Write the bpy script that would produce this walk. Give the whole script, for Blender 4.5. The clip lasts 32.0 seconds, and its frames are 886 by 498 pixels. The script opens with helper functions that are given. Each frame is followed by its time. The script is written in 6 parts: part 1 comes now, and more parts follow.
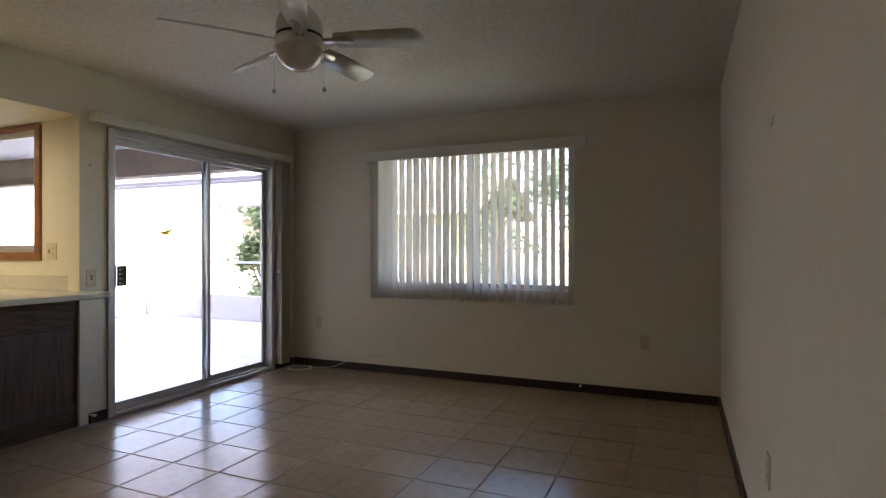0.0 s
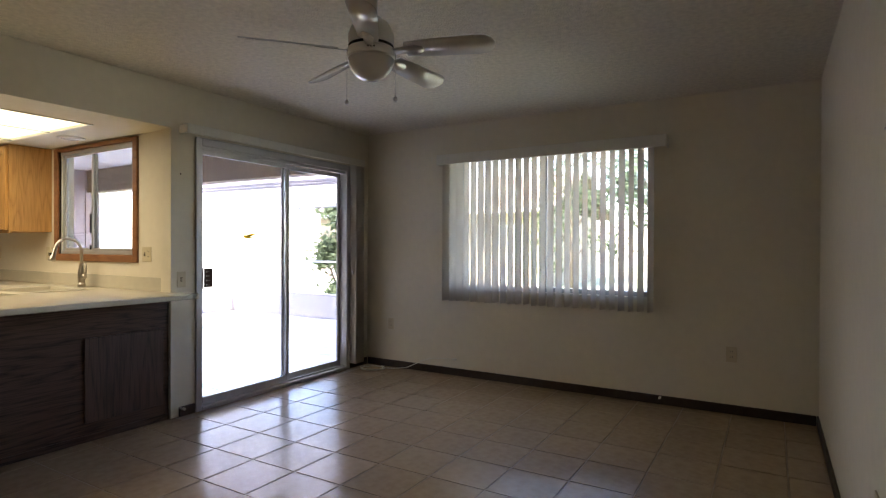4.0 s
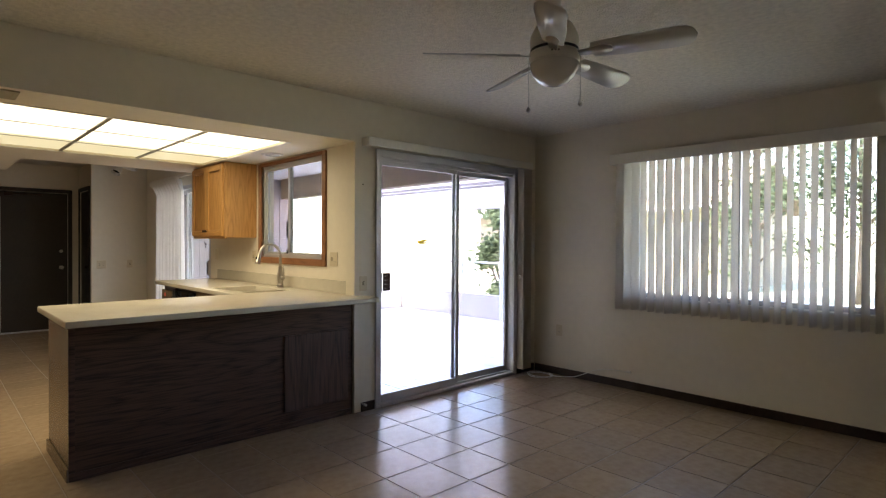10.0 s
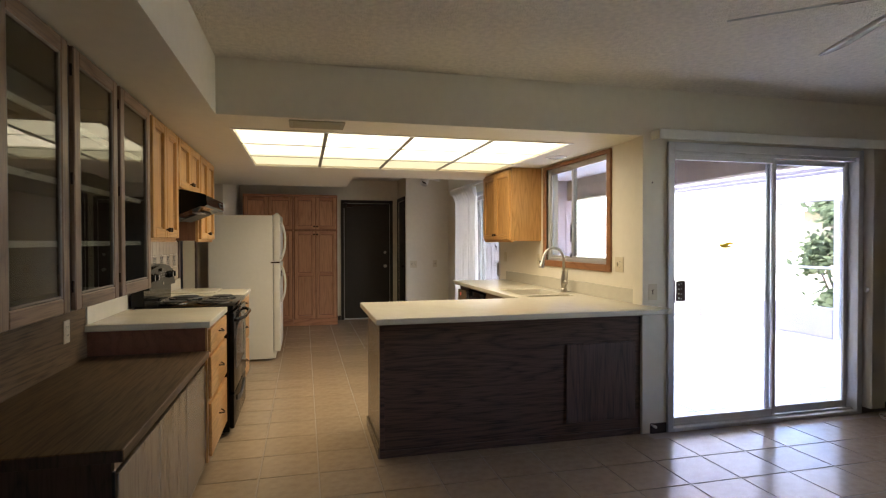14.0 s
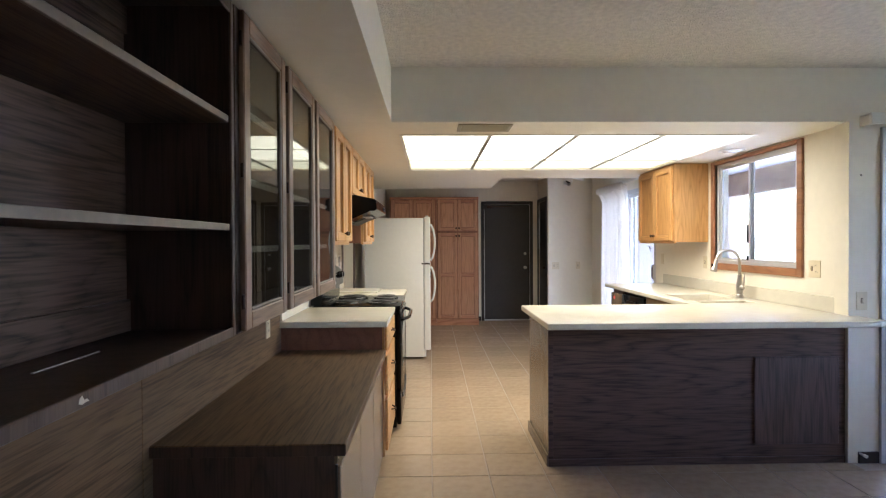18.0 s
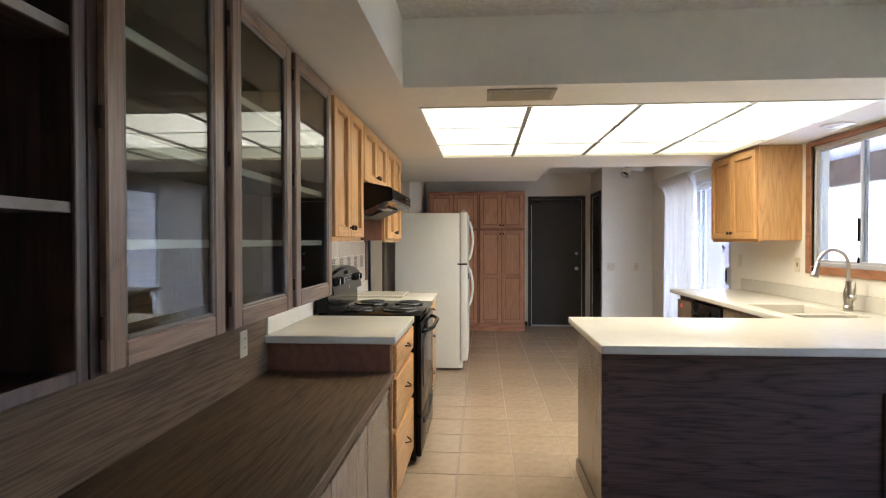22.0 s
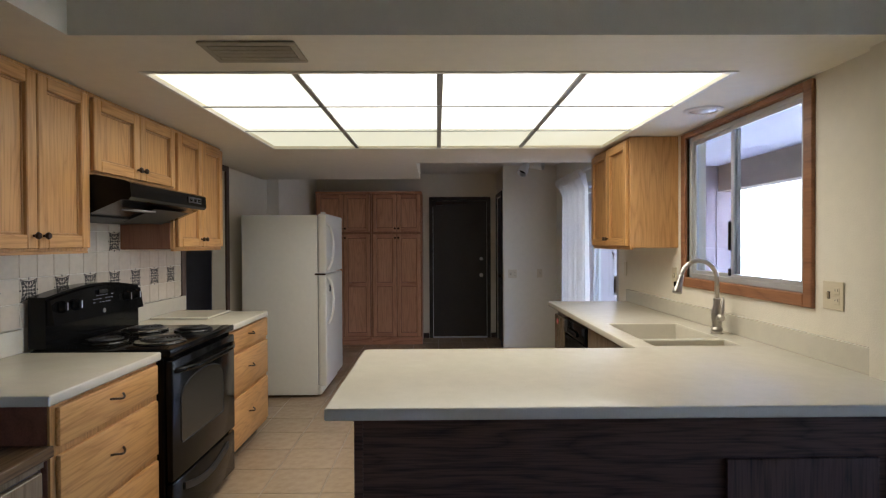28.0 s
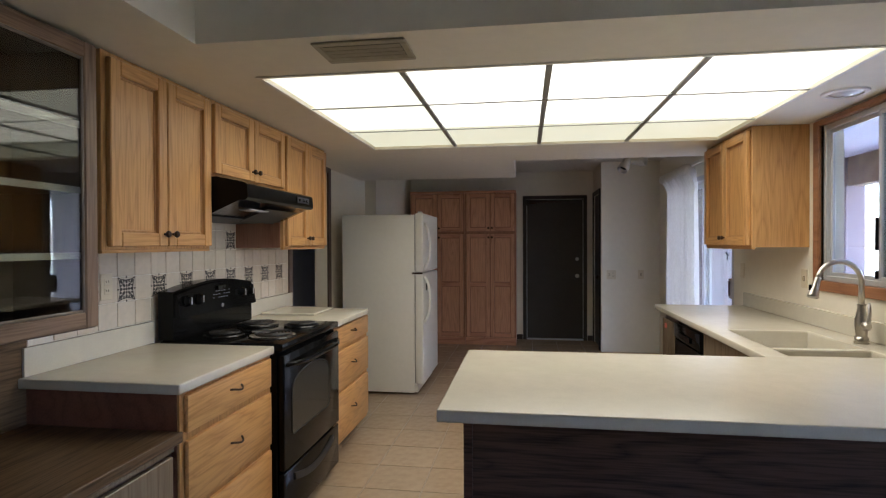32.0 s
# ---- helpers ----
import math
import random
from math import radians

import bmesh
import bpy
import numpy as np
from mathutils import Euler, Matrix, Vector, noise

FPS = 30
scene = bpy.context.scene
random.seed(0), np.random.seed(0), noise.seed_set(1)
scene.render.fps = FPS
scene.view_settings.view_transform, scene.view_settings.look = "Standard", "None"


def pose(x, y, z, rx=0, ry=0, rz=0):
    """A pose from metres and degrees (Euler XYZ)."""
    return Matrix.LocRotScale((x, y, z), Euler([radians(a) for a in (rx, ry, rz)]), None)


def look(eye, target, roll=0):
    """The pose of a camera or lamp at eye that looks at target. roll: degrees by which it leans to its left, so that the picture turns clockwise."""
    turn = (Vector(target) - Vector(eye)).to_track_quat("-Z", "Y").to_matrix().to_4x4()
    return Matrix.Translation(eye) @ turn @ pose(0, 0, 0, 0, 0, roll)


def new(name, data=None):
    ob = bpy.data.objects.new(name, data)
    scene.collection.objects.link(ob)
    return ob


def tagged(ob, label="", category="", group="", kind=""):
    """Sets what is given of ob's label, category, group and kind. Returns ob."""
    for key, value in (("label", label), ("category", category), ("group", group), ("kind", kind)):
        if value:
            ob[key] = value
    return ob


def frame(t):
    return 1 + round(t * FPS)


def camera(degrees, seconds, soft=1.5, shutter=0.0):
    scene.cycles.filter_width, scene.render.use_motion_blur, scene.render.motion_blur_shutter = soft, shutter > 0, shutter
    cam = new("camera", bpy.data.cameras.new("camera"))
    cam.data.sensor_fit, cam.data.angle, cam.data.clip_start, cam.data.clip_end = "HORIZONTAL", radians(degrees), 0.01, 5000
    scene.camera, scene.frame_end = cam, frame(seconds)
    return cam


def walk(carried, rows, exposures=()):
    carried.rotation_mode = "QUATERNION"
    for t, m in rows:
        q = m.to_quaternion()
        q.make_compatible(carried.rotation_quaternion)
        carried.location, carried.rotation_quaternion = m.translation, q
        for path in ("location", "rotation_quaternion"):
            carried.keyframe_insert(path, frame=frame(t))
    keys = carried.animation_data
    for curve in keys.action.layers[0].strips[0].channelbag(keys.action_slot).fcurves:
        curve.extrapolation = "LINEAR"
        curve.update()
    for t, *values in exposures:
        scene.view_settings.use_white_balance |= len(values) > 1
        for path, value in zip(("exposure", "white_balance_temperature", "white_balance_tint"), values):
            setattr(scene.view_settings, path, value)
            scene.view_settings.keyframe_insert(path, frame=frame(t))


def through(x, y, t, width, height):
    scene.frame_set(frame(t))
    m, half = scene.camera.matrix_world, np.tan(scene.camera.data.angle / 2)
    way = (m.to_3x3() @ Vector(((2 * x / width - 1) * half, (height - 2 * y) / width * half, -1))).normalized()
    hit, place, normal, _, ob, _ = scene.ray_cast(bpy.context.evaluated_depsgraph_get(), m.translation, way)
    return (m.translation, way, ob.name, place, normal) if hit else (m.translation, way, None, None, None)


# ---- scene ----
cam = camera(77.2, 32.0, 1.2)
PATH = [
    (0, (-0.113, -0.02, 1.204), (-0.902, 1.818, 1.204), 0.0),
    (0.5, (-0.094, 0.012, 1.219), (-0.912, 1.837, 1.216), 0.2),
    (1, (-0.089, 0.03, 1.233), (-0.928, 1.846, 1.229), 0.2),
    (1.5, (-0.093, 0.028, 1.241), (-0.95, 1.835, 1.236), 0.3),
    (2, (-0.101, 0.027, 1.248), (-0.981, 1.823, 1.242), 0.3),
    (2.5, (-0.112, 0.014, 1.253), (-1.019, 1.797, 1.247), 0.2),
    (3, (-0.134, -0.005, 1.254), (-1.067, 1.764, 1.249), 0.2),
    (3.5, (-0.12, 0.022, 1.257), (-1.098, 1.767, 1.248), 0.2),
    (5.5, (-0.145, 0.016, 1.284), (-1.266, 1.672, 1.269), 0.3),
    (6, (-0.183, -0.006, 1.31), (-1.334, 1.63, 1.287), 0.3),
    (6.5, (-0.171, -0.015, 1.303), (-1.367, 1.589, 1.285), 0.3),
    (7, (-0.176, -0.018, 1.304), (-1.412, 1.554, 1.285), 0.3),
    (7.5, (-0.186, -0.028, 1.305), (-1.456, 1.517, 1.289), 0.3),
    (8, (-0.188, -0.035, 1.313), (-1.493, 1.481, 1.294), 0.3),
    (8.5, (-0.185, -0.023, 1.325), (-1.528, 1.458, 1.303), 0.3),
    (9, (-0.196, -0.018, 1.334), (-1.582, 1.423, 1.309), 0.4),
    (9.5, (-0.216, -0.015, 1.33), (-1.639, 1.39, 1.307), 0.3),
    (10, (-0.264, 0.021, 1.327), (-1.721, 1.391, 1.305), 0.3),
    (10.5, (-0.314, 0.057, 1.354), (-1.807, 1.387, 1.325), 0.2),
    (11, (-0.34, 0.073, 1.355), (-1.88, 1.349, 1.33), 0.3),
    (11.5, (-0.376, 0.13, 1.357), (-1.976, 1.331, 1.33), 0.1),
    (12, (-0.408, 0.186, 1.374), (-2.103, 1.248, 1.341), -0.0),
    (12.5, (-0.416, 0.184, 1.374), (-2.217, 1.053, 1.343), -0.0),
    (13, (-0.422, 0.175, 1.361), (-2.295, 0.876, 1.338), 0.0),
    (13.5, (-0.418, 0.17, 1.362), (-2.333, 0.746, 1.337), -0.1),
    (14, (-0.409, 0.148, 1.369), (-2.348, 0.634, 1.341), -0.1),
    (14.5, (-0.409, 0.119, 1.363), (-2.366, 0.531, 1.34), -0.1),
    (16.5, (-0.44, -0.013, 1.381), (-2.432, 0.168, 1.355), -0.1),
    (17, (-0.452, -0.057, 1.384), (-2.448, 0.07, 1.358), -0.1),
    (17.5, (-0.465, -0.102, 1.385), (-2.463, -0.017, 1.359), -0.1),
    (18, (-0.496, -0.111, 1.383), (-2.495, -0.067, 1.358), -0.3),
    (18.5, (-0.588, -0.087, 1.378), (-2.588, -0.083, 1.352), -0.2),
    (19, (-0.687, -0.051, 1.382), (-2.686, -0.081, 1.357), -0.3),
    (19.5, (-0.75, -0.007, 1.383), (-2.749, -0.07, 1.358), -0.3),
    (20, (-0.799, 0.008, 1.38), (-2.797, -0.083, 1.355), -0.2),
    (20.5, (-0.901, -0.004, 1.37), (-2.898, -0.113, 1.342), -0.2),
    (21, (-1.015, -0.041, 1.37), (-3.011, -0.165, 1.342), -0.1),
    (21.5, (-1.094, -0.055, 1.372), (-3.089, -0.19, 1.347), -0.1),
    (22, (-1.192, 0.038, 1.367), (-3.187, -0.103, 1.34), -0.1),
    (22.5, (-1.322, 0.199, 1.362), (-3.316, 0.049, 1.336), -0.3),
    (23, (-1.443, 0.287, 1.359), (-3.436, 0.124, 1.335), -0.3),
    (23.5, (-1.586, 0.358, 1.368), (-3.58, 0.2, 1.342), -0.1),
    (24, (-1.638, 0.431, 1.371), (-3.634, 0.306, 1.352), -0.1),
    (24.5, (-1.653, 0.484, 1.371), (-3.652, 0.415, 1.352), -0.1),
    (25, (-1.671, 0.515, 1.376), (-3.671, 0.522, 1.357), -0.2),
    (25.5, (-1.678, 0.559, 1.385), (-3.676, 0.633, 1.364), -0.1),
    (26, (-1.694, 0.627, 1.381), (-3.692, 0.727, 1.363), -0.3),
    (26.5, (-1.78, 0.67, 1.382), (-3.777, 0.769, 1.359), -0.2),
    (28.5, (-2.001, 0.923, 1.411), (-4.001, 0.902, 1.392), -0.2),
    (29, (-2.004, 0.901, 1.405), (-4.003, 0.837, 1.386), -0.1),
    (29.5, (-2.013, 0.873, 1.403), (-4.01, 0.766, 1.385), -0.2),
    (30, (-2.021, 0.857, 1.403), (-4.015, 0.704, 1.385), -0.2),
    (30.5, (-2.026, 0.842, 1.405), (-4.016, 0.644, 1.387), -0.2),
    (31, (-2.029, 0.832, 1.4), (-4.014, 0.594, 1.383), -0.2),
    (31.5, (-2.03, 0.825, 1.4), (-4.011, 0.556, 1.383), -0.2),
    (32, (-2.038, 0.811, 1.399), (-4.016, 0.517, 1.38), -0.2),
]
EXPOSURES = [(0.0, 4.2, 6850, 23), (6.0, 4.3, 6850, 23), (9.0, 4.25, 6800, 23), (11.0, 4.2, 6850, 23), (13.0, 4.25, 6800, 24), (16.5, 5.4, 5500, 25), (21.0, 5.4, 5450, 25),
             (23.5, 4.7, 5450, 26), (26.0, 4.25, 5450, 26), (32.0, 4.25, 5450, 26)]
walk(cam, [(t, look(eye, target, roll)) for t, eye, target, roll in PATH], EXPOSURES)

# ---- world and sun ----
SUN_HEIGHT, SUN_TURN = radians(55), radians(200)
world = bpy.data.worlds.new("sky")
scene.world = world
world.use_nodes = True
wn = world.node_tree
sky = wn.nodes.new("ShaderNodeTexSky")
sky.sky_type, sky.sun_disc = "NISHITA", False
sky.sun_elevation, sky.sun_rotation = SUN_HEIGHT, SUN_TURN
wn.links.new(sky.outputs[0], wn.nodes["Background"].inputs[0])
wn.nodes["Background"].inputs[1].default_value = 0.15
sun = new("sun", bpy.data.lights.new("sun", "SUN"))
sun.data.energy, sun.data.angle, sun.data.color = 3.0, radians(0.5), (1.0, 0.98, 0.96)
sun_from = Vector((math.sin(SUN_TURN) * math.cos(SUN_HEIGHT), math.cos(SUN_TURN) * math.cos(SUN_HEIGHT), math.sin(SUN_HEIGHT)))
sun.matrix_world = look(sun_from * 60, (0, 0, 0))
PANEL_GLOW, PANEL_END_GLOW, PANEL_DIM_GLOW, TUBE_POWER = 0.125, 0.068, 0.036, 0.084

# ---- materials ----
def mat(name, colour, rough=0.5, metal=0.0, grain=None, bump=0.0, spread=0.12, scale=8.0, stretch=(1, 1, 1), second=None, coat=0.0, spec=0.5, per_object=0.0, trans=0.0, fine=None, deep=0.004):
    """A principled material whose colour wanders at two scales, with fine relief."""
    m = bpy.data.materials.new(name)
    m.use_nodes = True
    n, l = m.node_tree.nodes, m.node_tree.links
    b = n["Principled BSDF"]
    b.inputs["Roughness"].default_value, b.inputs["Metallic"].default_value = rough, metal
    b.inputs["Coat Weight"].default_value = coat
    b.inputs["Specular IOR Level"].default_value = spec
    b.inputs["Transmission Weight"].default_value = trans
    tc, mp = n.new("ShaderNodeTexCoord"), n.new("ShaderNodeMapping")
    mp.inputs["Scale"].default_value = stretch
    l.new(tc.outputs["Object"], mp.inputs[0])
    big, small = n.new("ShaderNodeTexNoise"), n.new("ShaderNodeTexNoise")
    big.inputs["Scale"].default_value, small.inputs["Scale"].default_value = scale * 0.25, scale * 3
    big.inputs["Detail"].default_value, small.inputs["Detail"].default_value = 3, 5
    l.new(mp.outputs[0], big.inputs[0]), l.new(mp.outputs[0], small.inputs[0])
    mixf = n.new("ShaderNodeMath")
    mixf.operation = "MULTIPLY_ADD"
    mixf.inputs[1].default_value = 0.5
    half = n.new("ShaderNodeMath")
    half.operation = "MULTIPLY"
    half.inputs[1].default_value = 0.5
    l.new(big.outputs[0], half.inputs[0])
    l.new(small.outputs[0], mixf.inputs[0]), l.new(half.outputs[0], mixf.inputs[2])
    ramp = n.new("ShaderNodeValToRGB")
    e = ramp.color_ramp.elements
    e[0].position, e[1].position = 0.36, 0.64
    lo = second or tuple(c * (1 - spread) for c in colour)
    e[0].color, e[1].color = (*lo, 1), (*(min(1, c * (1 + (0 if second else spread * 0.5))) for c in colour), 1)
    l.new(mixf.outputs[0], ramp.inputs[0])
    out = ramp.outputs[0]
    if per_object:
        info, hsv, rng = n.new("ShaderNodeObjectInfo"), n.new("ShaderNodeHueSaturation"), n.new("ShaderNodeMapRange")
        rng.inputs[3].default_value, rng.inputs[4].default_value = 1 - per_object, 1 + per_object
        l.new(info.outputs["Random"], rng.inputs[0]), l.new(rng.outputs[0], hsv.inputs["Value"]), l.new(out, hsv.inputs["Color"])
        out = hsv.outputs[0]
    l.new(out, b.inputs["Base Color"])
    if bump:
        bp, nz = n.new("ShaderNodeBump"), n.new("ShaderNodeTexNoise")
        nz.inputs["Scale"].default_value, nz.inputs["Detail"].default_value = fine or scale * 12, 4
        l.new(mp.outputs[0], nz.inputs[0]), l.new(nz.outputs[0], bp.inputs["Height"])
        bp.inputs["Strength"].default_value, bp.inputs["Distance"].default_value = bump, deep
        l.new(bp.outputs[0], b.inputs["Normal"])
    return m


def wood(name, light, dark, along="z", rough=0.4, rings=9.0, coat=0.0, per_object=0.06, pores=0.35, long=0.16, size=3.2, spec=0.5):
    """Wood with cathedral figure, pores along the grain and a varying tone from piece to piece."""
    m = bpy.data.materials.new(name)
    m.use_nodes = True
    n, l = m.node_tree.nodes, m.node_tree.links
    b = n["Principled BSDF"]
    b.inputs["Roughness"].default_value, b.inputs["Coat Weight"].default_value = rough, coat
    b.inputs["Specular IOR Level"].default_value = spec

    def lengthwise(k):
        return {"x": (k, 1, 1), "y": (1, k, 1), "z": (1, 1, k)}[along]

    def calc(how, first, second, third=None):
        node = n.new("ShaderNodeMath")
        node.operation = how
        for i, value in enumerate((first, second, third)):
            if isinstance(value, (int, float)):
                node.inputs[i].default_value = value
            elif value is not None:
                l.new(value, node.inputs[i])
        return node.outputs[0]
    tc, mp, info = n.new("ShaderNodeTexCoord"), n.new("ShaderNodeMapping"), n.new("ShaderNodeObjectInfo")
    mp.inputs["Scale"].default_value = lengthwise(long)
    shift = n.new("ShaderNodeVectorMath")
    shift.operation = "MULTIPLY_ADD"
    shift.inputs[1].default_value = (7, 7, 7)
    l.new(info.outputs["Random"], shift.inputs[0]), l.new(tc.outputs["Object"], shift.inputs[2])
    l.new(shift.outputs[0], mp.inputs[0])
    body = n.new("ShaderNodeTexNoise")
    body.inputs["Scale"].default_value, body.inputs["Detail"].default_value, body.inputs["Roughness"].default_value = size, 2.5, 0.42
    l.new(mp.outputs[0], body.inputs[0])
    ring = calc("PINGPONG", calc("MULTIPLY", body.outputs[0], rings * 2.2), 1.0)
    ring = calc("POWER", ring, 0.42)
    pore, pm = n.new("ShaderNodeTexNoise"), n.new("ShaderNodeMapping")
    pore.inputs["Scale"].default_value, pore.inputs["Detail"].default_value = 130, 3
    pm.inputs["Scale"].default_value = lengthwise(0.045)
    l.new(shift.outputs[0], pm.inputs[0]), l.new(pm.outputs[0], pore.inputs[0])
    pr = n.new("ShaderNodeMapRange")
    for i, value in ((1, 0.36), (2, 0.60), (3, 0.0), (4, 1.0)):
        pr.inputs[i].default_value = value
    l.new(pore.outputs[0], pr.inputs[0])
    cloud, cm = n.new("ShaderNodeTexNoise"), n.new("ShaderNodeMapping")
    cloud.inputs["Scale"].default_value, cloud.inputs["Detail"].default_value = 5, 2
    cm.inputs["Scale"].default_value = lengthwise(0.35)
    l.new(shift.outputs[0], cm.inputs[0]), l.new(cm.outputs[0], cloud.inputs[0])
    tone = calc("MULTIPLY_ADD", pr.outputs[0], pores, calc("MULTIPLY", ring, 1 - pores))
    tone = calc("MULTIPLY_ADD", calc("SUBTRACT", cloud.outputs[0], 0.5), 0.28, tone)
    ramp = n.new("ShaderNodeValToRGB")
    e = ramp.color_ramp.elements
    e[0].position, e[1].position = 0.12, 0.85
    e[0].color, e[1].color = (*dark, 1), (*light, 1)
    l.new(tone, ramp.inputs[0])
    hsv, rng = n.new("ShaderNodeHueSaturation"), n.new("ShaderNodeMapRange")
    rng.inputs[3].default_value, rng.inputs[4].default_value = 1 - per_object, 1 + per_object
    l.new(info.outputs["Random"], rng.inputs[0]), l.new(rng.outputs[0], hsv.inputs["Value"]), l.new(ramp.outputs[0], hsv.inputs["Color"])
    l.new(hsv.outputs[0], b.inputs["Base Color"])
    bp = n.new("ShaderNodeBump")
    bp.inputs["Strength"].default_value, bp.inputs["Distance"].default_value = 0.15, 0.0015
    l.new(tone, bp.inputs["Height"]), l.new(bp.outputs[0], b.inputs["Normal"])
    return m


def cloth(name, light, dark, through, weave=90):
    """Thin cloth that lets part of the light through."""
    m = bpy.data.materials.new(name)
    m.use_nodes = True
    n, l = m.node_tree.nodes, m.node_tree.links
    n.remove(n["Principled BSDF"])
    d, t, mix, z, r = n.new("ShaderNodeBsdfDiffuse"), n.new("ShaderNodeBsdfTranslucent"), n.new("ShaderNodeMixShader"), n.new("ShaderNodeTexNoise"), n.new("ShaderNodeValToRGB")
    z.inputs["Scale"].default_value, z.inputs["Detail"].default_value = weave, 3
    r.color_ramp.elements[0].position, r.color_ramp.elements[1].position = 0.35, 0.65
    r.color_ramp.elements[0].color, r.color_ramp.elements[1].color = (*dark, 1), (*light, 1)
    l.new(z.outputs[0], r.inputs[0]), l.new(r.outputs[0], d.inputs[0]), l.new(r.outputs[0], t.inputs[0])
    mix.inputs[0].default_value = through
    l.new(d.outputs[0], mix.inputs[1]), l.new(t.outputs[0], mix.inputs[2]), l.new(mix.outputs[0], n["Material Output"].inputs[0])
    return m


def glow(name, colour, strength, edge=None):
    m = bpy.data.materials.new(name)
    m.use_nodes = True
    n, l = m.node_tree.nodes, m.node_tree.links
    b = n["Principled BSDF"]
    b.inputs["Base Color"].default_value = (0.8, 0.8, 0.78, 1)
    b.inputs["Emission Color"].default_value, b.inputs["Emission Strength"].default_value = (*colour, 1), strength
    return m


def clear(name, tint=(1, 1, 1), rough=0.0, mirror=0.12):
    """A thin pane: see-through, with a reflection that grows at a grazing view."""
    m = bpy.data.materials.new(name)
    m.use_nodes = True
    n, l = m.node_tree.nodes, m.node_tree.links
    n.remove(n["Principled BSDF"])
    t, g, mix, lw = n.new("ShaderNodeBsdfTransparent"), n.new("ShaderNodeBsdfGlossy"), n.new("ShaderNodeMixShader"), n.new("ShaderNodeLayerWeight")
    t.inputs[0].default_value = (*tint, 1)
    g.inputs["Roughness"].default_value = rough
    lw.inputs[0].default_value = 0.5
    power, gain = n.new("ShaderNodeMath"), n.new("ShaderNodeMath")
    power.operation, gain.operation, gain.use_clamp = "POWER", "MULTIPLY_ADD", True
    power.inputs[1].default_value, gain.inputs[1].default_value, gain.inputs[2].default_value = 5.0, 1 - mirror, mirror
    l.new(lw.outputs["Facing"], power.inputs[0]), l.new(power.outputs[0], gain.inputs[0]), l.new(gain.outputs[0], mix.inputs[0])
    l.new(t.outputs[0], mix.inputs[1]), l.new(g.outputs[0], mix.inputs[2]), l.new(mix.outputs[0], n["Material Output"].inputs[0])
    return m


WALL = mat("wall_paint", (0.77, 0.715, 0.595), 0.75, bump=0.3, spread=0.04, scale=5, fine=170)
CEIL = mat("popcorn_ceiling", (0.80, 0.745, 0.645), 0.9, bump=1.0, spread=0.17, scale=130, fine=95, deep=0.016)
TILE = mat("floor_tile", (0.435, 0.33, 0.226), 0.2, bump=0.09, spread=0.18, scale=6, second=(0.345, 0.252, 0.166), per_object=0.05, fine=26)
GROUT = mat("grout", (0.34, 0.27, 0.205), 0.85, bump=0.3, spread=0.15, scale=20)
OAK = wood("oak_upright", (0.59, 0.325, 0.112), (0.40, 0.20, 0.060), "z", 0.36, rings=13, pores=0.40, size=8, long=0.10)
OAK_X = wood("oak_level", (0.59, 0.325, 0.112), (0.40, 0.20, 0.060), "x", 0.36, rings=13, pores=0.40, size=8, long=0.10)
OAK_RED = wood("oak_reddish", (0.60, 0.31, 0.165), (0.42, 0.19, 0.092), "z", 0.4, rings=16, pores=0.42, size=5, long=0.10)
# crease shade is put into these darker tones for mouldings and door gaps
OAK_GROOVE = wood("oak_groove_shade", (0.47, 0.25, 0.088), (0.33, 0.16, 0.05), "z", 0.4, rings=16, long=0.10)
OAK_RED_GROOVE = wood("oak_reddish_groove_shade", (0.33, 0.145, 0.075), (0.22, 0.088, 0.043), "z", 0.45, rings=16, long=0.10)
# end panel beyond the hood: stain and cast shadow both in the colour
OAK_SIDE = wood("oak_end_shaded", (0.30, 0.135, 0.075), (0.22, 0.09, 0.048), "z", 0.45, rings=16, long=0.10)
# cabinet side by the range: brownish red, darkened for the shade it stands in
OAK_SHADE = wood("oak_side_shaded", (0.20, 0.085, 0.05), (0.13, 0.05, 0.03), "x", 0.45)
WALNUT = wood("walnut_laminate_upright", (0.086, 0.051, 0.040), (0.027, 0.016, 0.0125), "z", 0.42, pores=0.4, long=0.14, size=5, rings=8)
WALNUT_BACK = wood("walnut_laminate_back", (0.118, 0.072, 0.053), (0.026, 0.015, 0.011), "x", 0.5, pores=0.5, long=0.10, size=7, rings=10, spec=0.25)
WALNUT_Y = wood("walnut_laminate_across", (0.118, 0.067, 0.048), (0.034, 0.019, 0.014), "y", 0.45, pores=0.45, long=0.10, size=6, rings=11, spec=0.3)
WALNUT_Z = wood("walnut_laminate_hatch", (0.118, 0.067, 0.049), (0.034, 0.019, 0.014), "z", 0.45, pores=0.4, long=0.14, size=5, rings=8)
WALNUT_X = wood("walnut_laminate_along", (0.162, 0.101, 0.054), (0.064, 0.039, 0.021), "x", 0.5, pores=0.55, long=0.10, size=7, rings=9, spec=0.2)
BASE = mat("dark_baseboard", (0.045, 0.026, 0.020), 0.4, spread=0.3, scale=10)
COUNTER = mat("solid_surface_counter", (0.62, 0.58, 0.48), 0.24, spread=0.05, scale=60)
BLACK = mat("black_enamel", (0.006, 0.006, 0.0063), 0.12, spread=0.1, spec=0.14)
BLACK_MATTE = mat("black_coil", (0.018, 0.017, 0.017), 0.5, spread=0.2, bump=0.1)
DARKGLASS = mat("oven_glass", (0.035, 0.035, 0.031), 0.10, spread=0.05)
WHITE = mat("white_enamel", (0.80, 0.80, 0.76), 0.32, bump=0.08, spread=0.03, fine=300)
